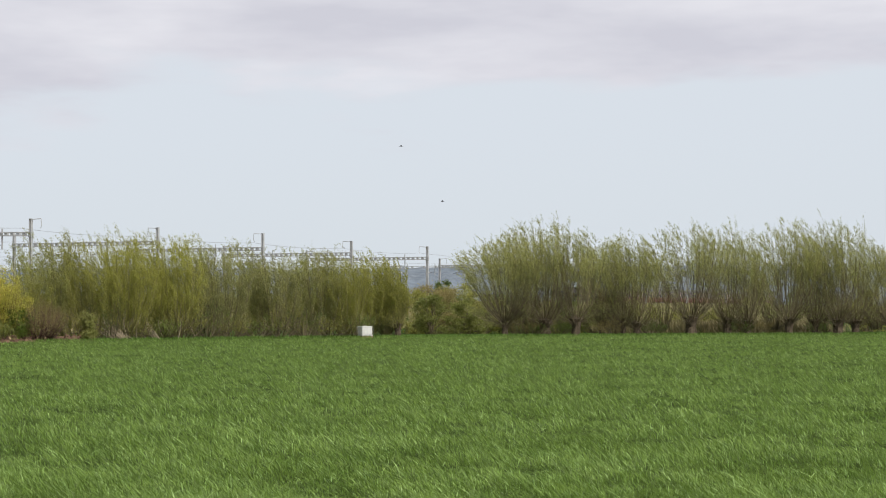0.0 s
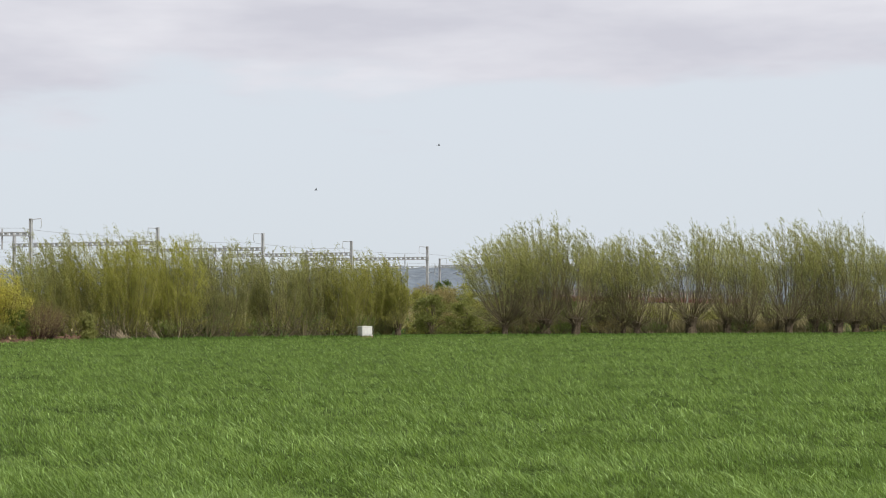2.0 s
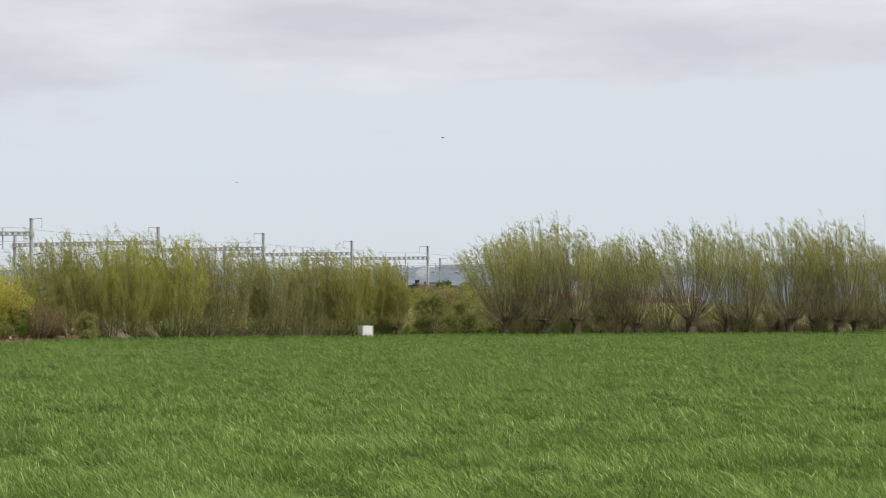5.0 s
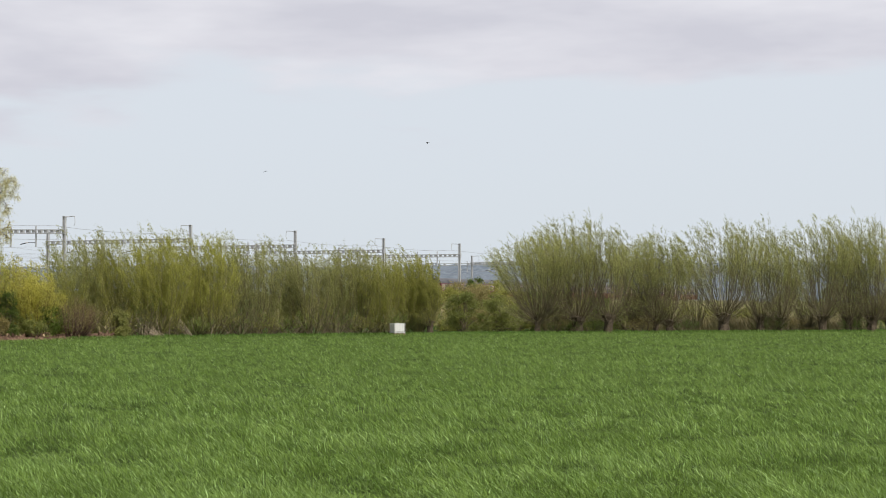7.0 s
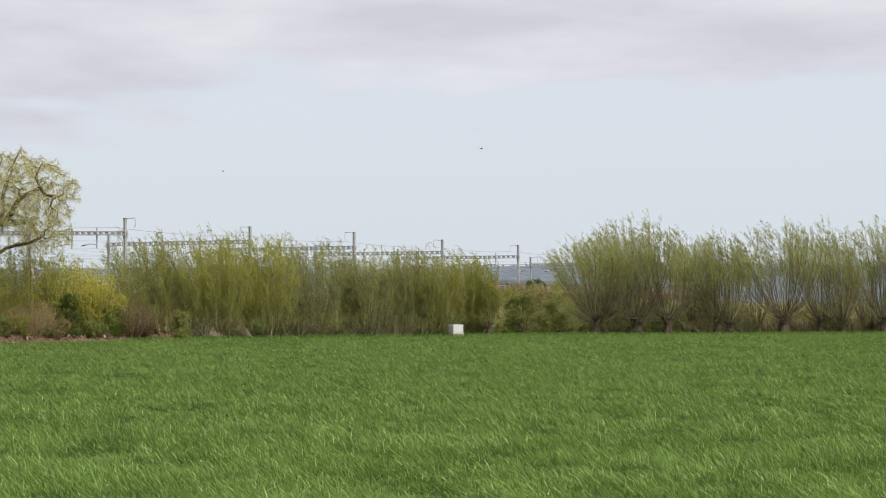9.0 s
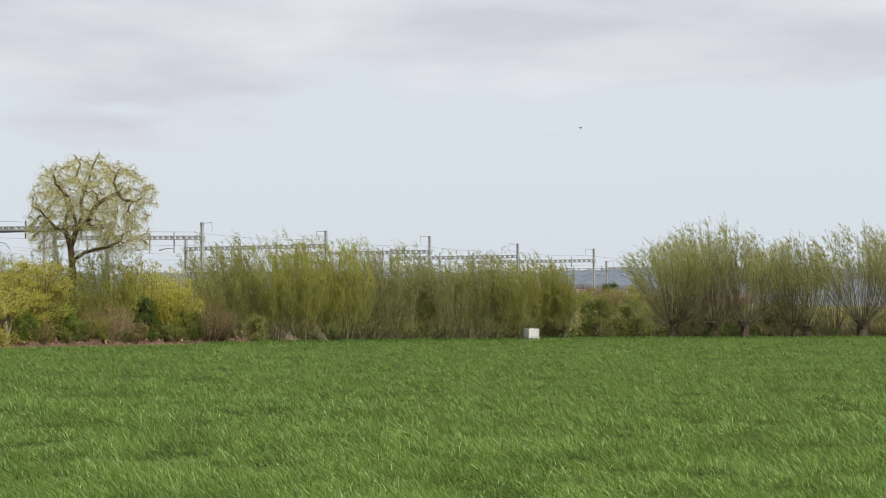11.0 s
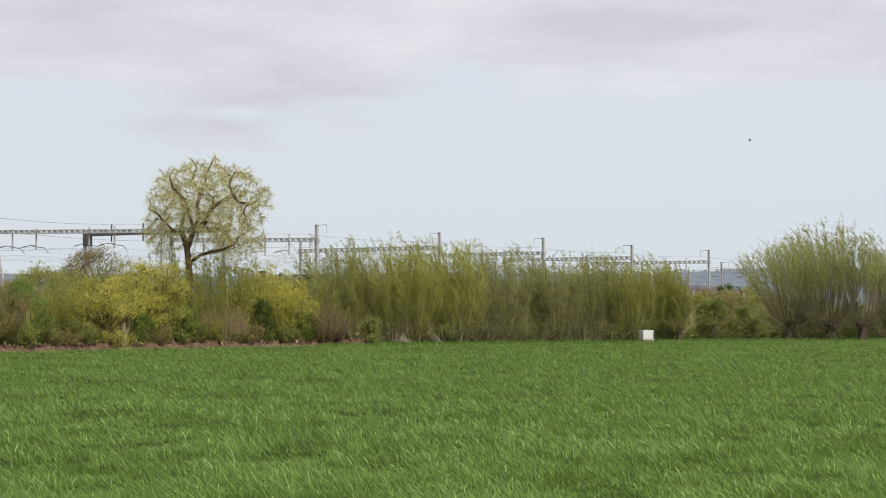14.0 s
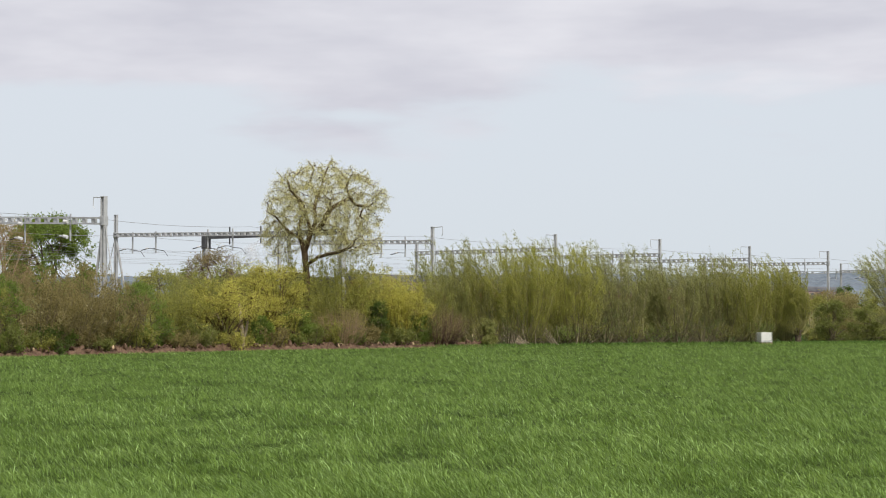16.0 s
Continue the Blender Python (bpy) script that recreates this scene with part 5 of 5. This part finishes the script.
# ------------------------------------------------------------------ things in the field
def build_tank():
    """A caged plastic water container on a pallet at the edge of the crop."""
    x, y = polar(-2.325, 153.0)
    ob = new("water_container")
    ob.matrix_world = pose(x, y, 0.0, 0, 0, 34) @ Matrix.Diagonal((0.85, 0.85, 0.76, 1))
    part("tank", block(bmesh.new(), -0.55, 0.55, -0.45, 0.45, 0.32, 1.19, 0.07), M["plastic"], ob, "translucent white plastic tank")
    cap = part("cap", bar(bmesh.new(), (0.05, 0, 1.18), (0.05, 0, 1.24), 0.11, 16), M["plastic"], ob)
    for yy in (-0.42, 0.0, 0.42):
        part("pallet_runner", block(bmesh.new(), -0.6, 0.6, yy - 0.06, yy + 0.06, 0.0, 0.14), M["wood"], ob)
    for xx in (-0.5, -0.25, 0.0, 0.25, 0.5):
        part("pallet_board", block(bmesh.new(), xx - 0.07, xx + 0.07, -0.5, 0.5, 0.14, 0.17), M["wood"], ob)
    part("base_plate", block(bmesh.new(), -0.58, 0.58, -0.48, 0.48, 0.17, 0.31, 0.02), M["cage"], ob)
    for z in (0.40, 0.62, 0.84, 1.06, 1.17):
        bm = bmesh.new()
        for a, b in (((-0.59, -0.49), (0.59, -0.49)), ((0.59, -0.49), (0.59, 0.49)), ((0.59, 0.49), (-0.59, 0.49)), ((-0.59, 0.49), (-0.59, -0.49))):
            bar(bm, (*a, z), (*b, z), 0.011, 6)
        part("cage_rail", bm, M["cage"], ob)
    for k in range(5):
        xx = -0.59 + 1.18 * k / 4
        for yy in (-0.49, 0.49):
            part("cage_upright", bar(bmesh.new(), (xx, yy, 0.2), (xx, yy, 1.18), 0.008, 6), M["cage"], ob)
    for k in range(1, 4):
        yy = -0.49 + 0.98 * k / 4
        for xx in (-0.59, 0.59):
            part("cage_upright", bar(bmesh.new(), (xx, yy, 0.2), (xx, yy, 1.18), 0.008, 6), M["cage"], ob)
    tagged(ob, "white plastic water container in a steel cage on a pallet", "container")


def build_rough_grass():
    rng = np.random.default_rng(12)
    spots = []
    for b in np.arange(-12, 15, 0.16):
        r = float(edge_range(b)) + rng.uniform(0.0, 2.2)
        spots.append((*polar(b, r), -0.02))
    blades("verge_grass", spots, 0.24, 0.04, 22000, M["weed"], "rough bright green grass verge between crop and hedge", 31, 0.7)
    spots = []
    for b in np.arange(5.6, 11.0, 0.12):
        spots.append((*polar(float(b), float(edge_range(b)) + rng.uniform(10, 26)), -0.02))
    blades("dry_reeds", spots, 1.2, 0.05, 18000, M["dry_blade"], "tall pale dry reeds and dead grass behind the willows", 32, 1.6)


# ------------------------------------------------------------------ birds
BIRDS = []


def bird(label):
    ob = new("bird")
    bm = bmesh.new()
    bmesh.ops.create_uvsphere(bm, u_segments=10, v_segments=6, radius=1, matrix=Matrix.Diagonal((0.13, 0.035, 0.035, 1)))
    part("body", bm, M["feather"], ob)
    bm = bmesh.new()
    block(bm, 0.10, 0.20, -0.025, 0.025, -0.008, 0.008)
    part("tail", bm, M["feather"], ob)
    for side in (-1, 1):
        bm = bmesh.new()
        v = [bm.verts.new(p) for p in ((-0.05, 0, 0.01), (0.05, 0, 0.01), (0.06, side * 0.14, 0.02), (-0.04, side * 0.16, 0.025), (0.06, side * 0.31, 0.0))]
        bm.faces.new((v[0], v[1], v[2], v[3]))
        bm.faces.new((v[3], v[2], v[4]))
        r = bmesh.ops.solidify(bm, geom=bm.faces[:], thickness=0.012)
        wing = part("wing", bm, M["feather"], ob)
        BIRDS.append((wing, side))
    return tagged(ob, label, "bird", "birds over the field")


# ------------------------------------------------------------------ put it all together
build_ground()
build_hills()
build_embankment()
build_portals()
build_wires()
build_gantry()
build_train()
build_big_trees()
build_near_hedge()
build_left_willows()
build_leaning_stems()
build_right_willows()
build_back_willows()
build_gap_shrubs()
build_tank()
build_rough_grass()
build_soil_bank()
build_crop()
gull_high = bird("small dark bird gliding high over the trees")
gull_low = bird("small dark bird flapping away over the hedge")
HIGH_PATH = [  # seconds, bearing, distance, height
    (0.0, -1.25, 170.0, 16.7), (0.5, -1.25, 170.0, 16.1), (1.0, -0.96, 170.0, 16.1), (1.5, -0.51, 170.0, 16.4),
    (2.0, -0.12, 170.0, 16.8), (2.5, 0.19, 170.0, 17.2), (3.0, 0.39, 170.0, 17.8), (3.5, 0.44, 170.0, 18.0),
    (4.0, 0.37, 170.0, 17.8), (6.5, -1.03, 170.0, 17.0), (7.0, -1.43, 170.0, 16.8), (7.5, -1.74, 170.0, 16.9),
    (8.0, -1.74, 170.0, 17.0), (8.5, -1.7, 170.0, 16.8), (9.0, -1.56, 170.0, 16.4), (9.2, -1.48, 170.0, 16.4),
    (11.3, -0.72, 170.0, 18.7), (11.5, -0.63, 170.0, 18.7), (12.0, -0.41, 170.0, 18.7), (12.5, -0.21, 170.0, 18.5),
    (13.0, 0.02, 170.0, 18.2), (13.5, 0.33, 170.0, 17.7), (14.0, 0.75, 170.0, 17.4), (14.5, 1.2, 170.0, 17.7),
    (15.0, 1.53, 170.0, 18.5), (15.5, 1.72, 170.0, 18.9), (16.0, 1.6, 170.0, 19.3)]
LOW_PATH = [  # seconds, bearing, distance, height
    (0.0, -0.02, 170.0, 11.8), (0.5, -0.88, 170.0, 12.0), (1.0, -1.82, 170.0, 11.9), (1.5, -2.83, 170.0, 12.1),
    (2.0, -3.79, 170.0, 12.8), (2.5, -4.68, 170.0, 13.2), (3.0, -5.44, 170.0, 13.4), (3.5, -5.99, 170.0, 13.2),
    (4.0, -6.25, 170.0, 13.0), (6.5, -5.99, 170.0, 14.2), (7.0, -6.25, 170.0, 14.2), (7.5, -6.71, 170.0, 14.1),
    (8.0, -7.41, 170.0, 13.9), (8.5, -8.31, 170.0, 14.0), (9.0, -9.25, 170.0, 14.3), (9.2, -9.57, 170.0, 14.5),
    (11.3, -11.1, 400.0, 32.2), (13.0, -11.99, 700.0, 54.3), (16.0, -13.39, 900.0, 67.7)]


def motions():
    # the train runs towards the left along the nearest track
    for thing, back, z, off, drift in TRAIN:
        rows = []
        for t in (0.0, 4.0, 8.0, 12.0, 16.0):
            s = TRAIN_NOSE - TRAIN_SPEED * (t - 4.0) + back
            rows.append((t, TRACK_POSE @ Matrix.Translation((s, TRACKS[0] + off, z))))
        walk(thing, rows)
    # birds, by bearing, distance and height
    for thing, path in ((gull_high, HIGH_PATH), (gull_low, LOW_PATH)):
        rows = []
        for k, (t, b, d, z) in enumerate(path):
            x, y = polar(b, d)
            b2, d2 = path[min(k + 1, len(path) - 1)][1:3] if k + 1 < len(path) else (b, d)
            b1, d1 = path[max(k - 1, 0)][1:3]
            x1, y1 = polar(b1, d1)
            x2, y2 = polar(b2, d2)
            heading = math.degrees(math.atan2(y2 - y1, x2 - x1)) + 180
            rows.append((t, (x, y, z), heading))
        smooth = []
        last = rows[0][2]
        for t, p, h in rows:
            while h - last > 180:
                h -= 360
            while h - last < -180:
                h += 360
            last = last + max(-70, min(70, h - last))
            smooth.append((t, pose(*p, 12 * math.sin(t * 1.7), 0, last)))
        walk(thing, smooth)
    for wing, side in BIRDS:
        rows = []
        for k in range(81):
            t = k * 0.2
            rows.append((t, pose(0, 0, 0, side * (10 + 26 * math.sin(k * 1.9 + (0.6 if side > 0 else 0.6))))))
        walk(wing, rows)
    # the wind rocks trees and bushes a little
    for ob, seed, amount in SWAYING:
        x, y, z = ob.location
        rows = []
        for k in range(17):
            a = amount * (0.6 * math.sin(k * 1.9 + seed) + 0.4 * math.sin(k * 0.83 + seed * 2.3))
            rows.append((float(k), pose(x, y, z, 0.3 * a, -0.5 * amount + a, 0)))
        walk(ob, rows)


motions()
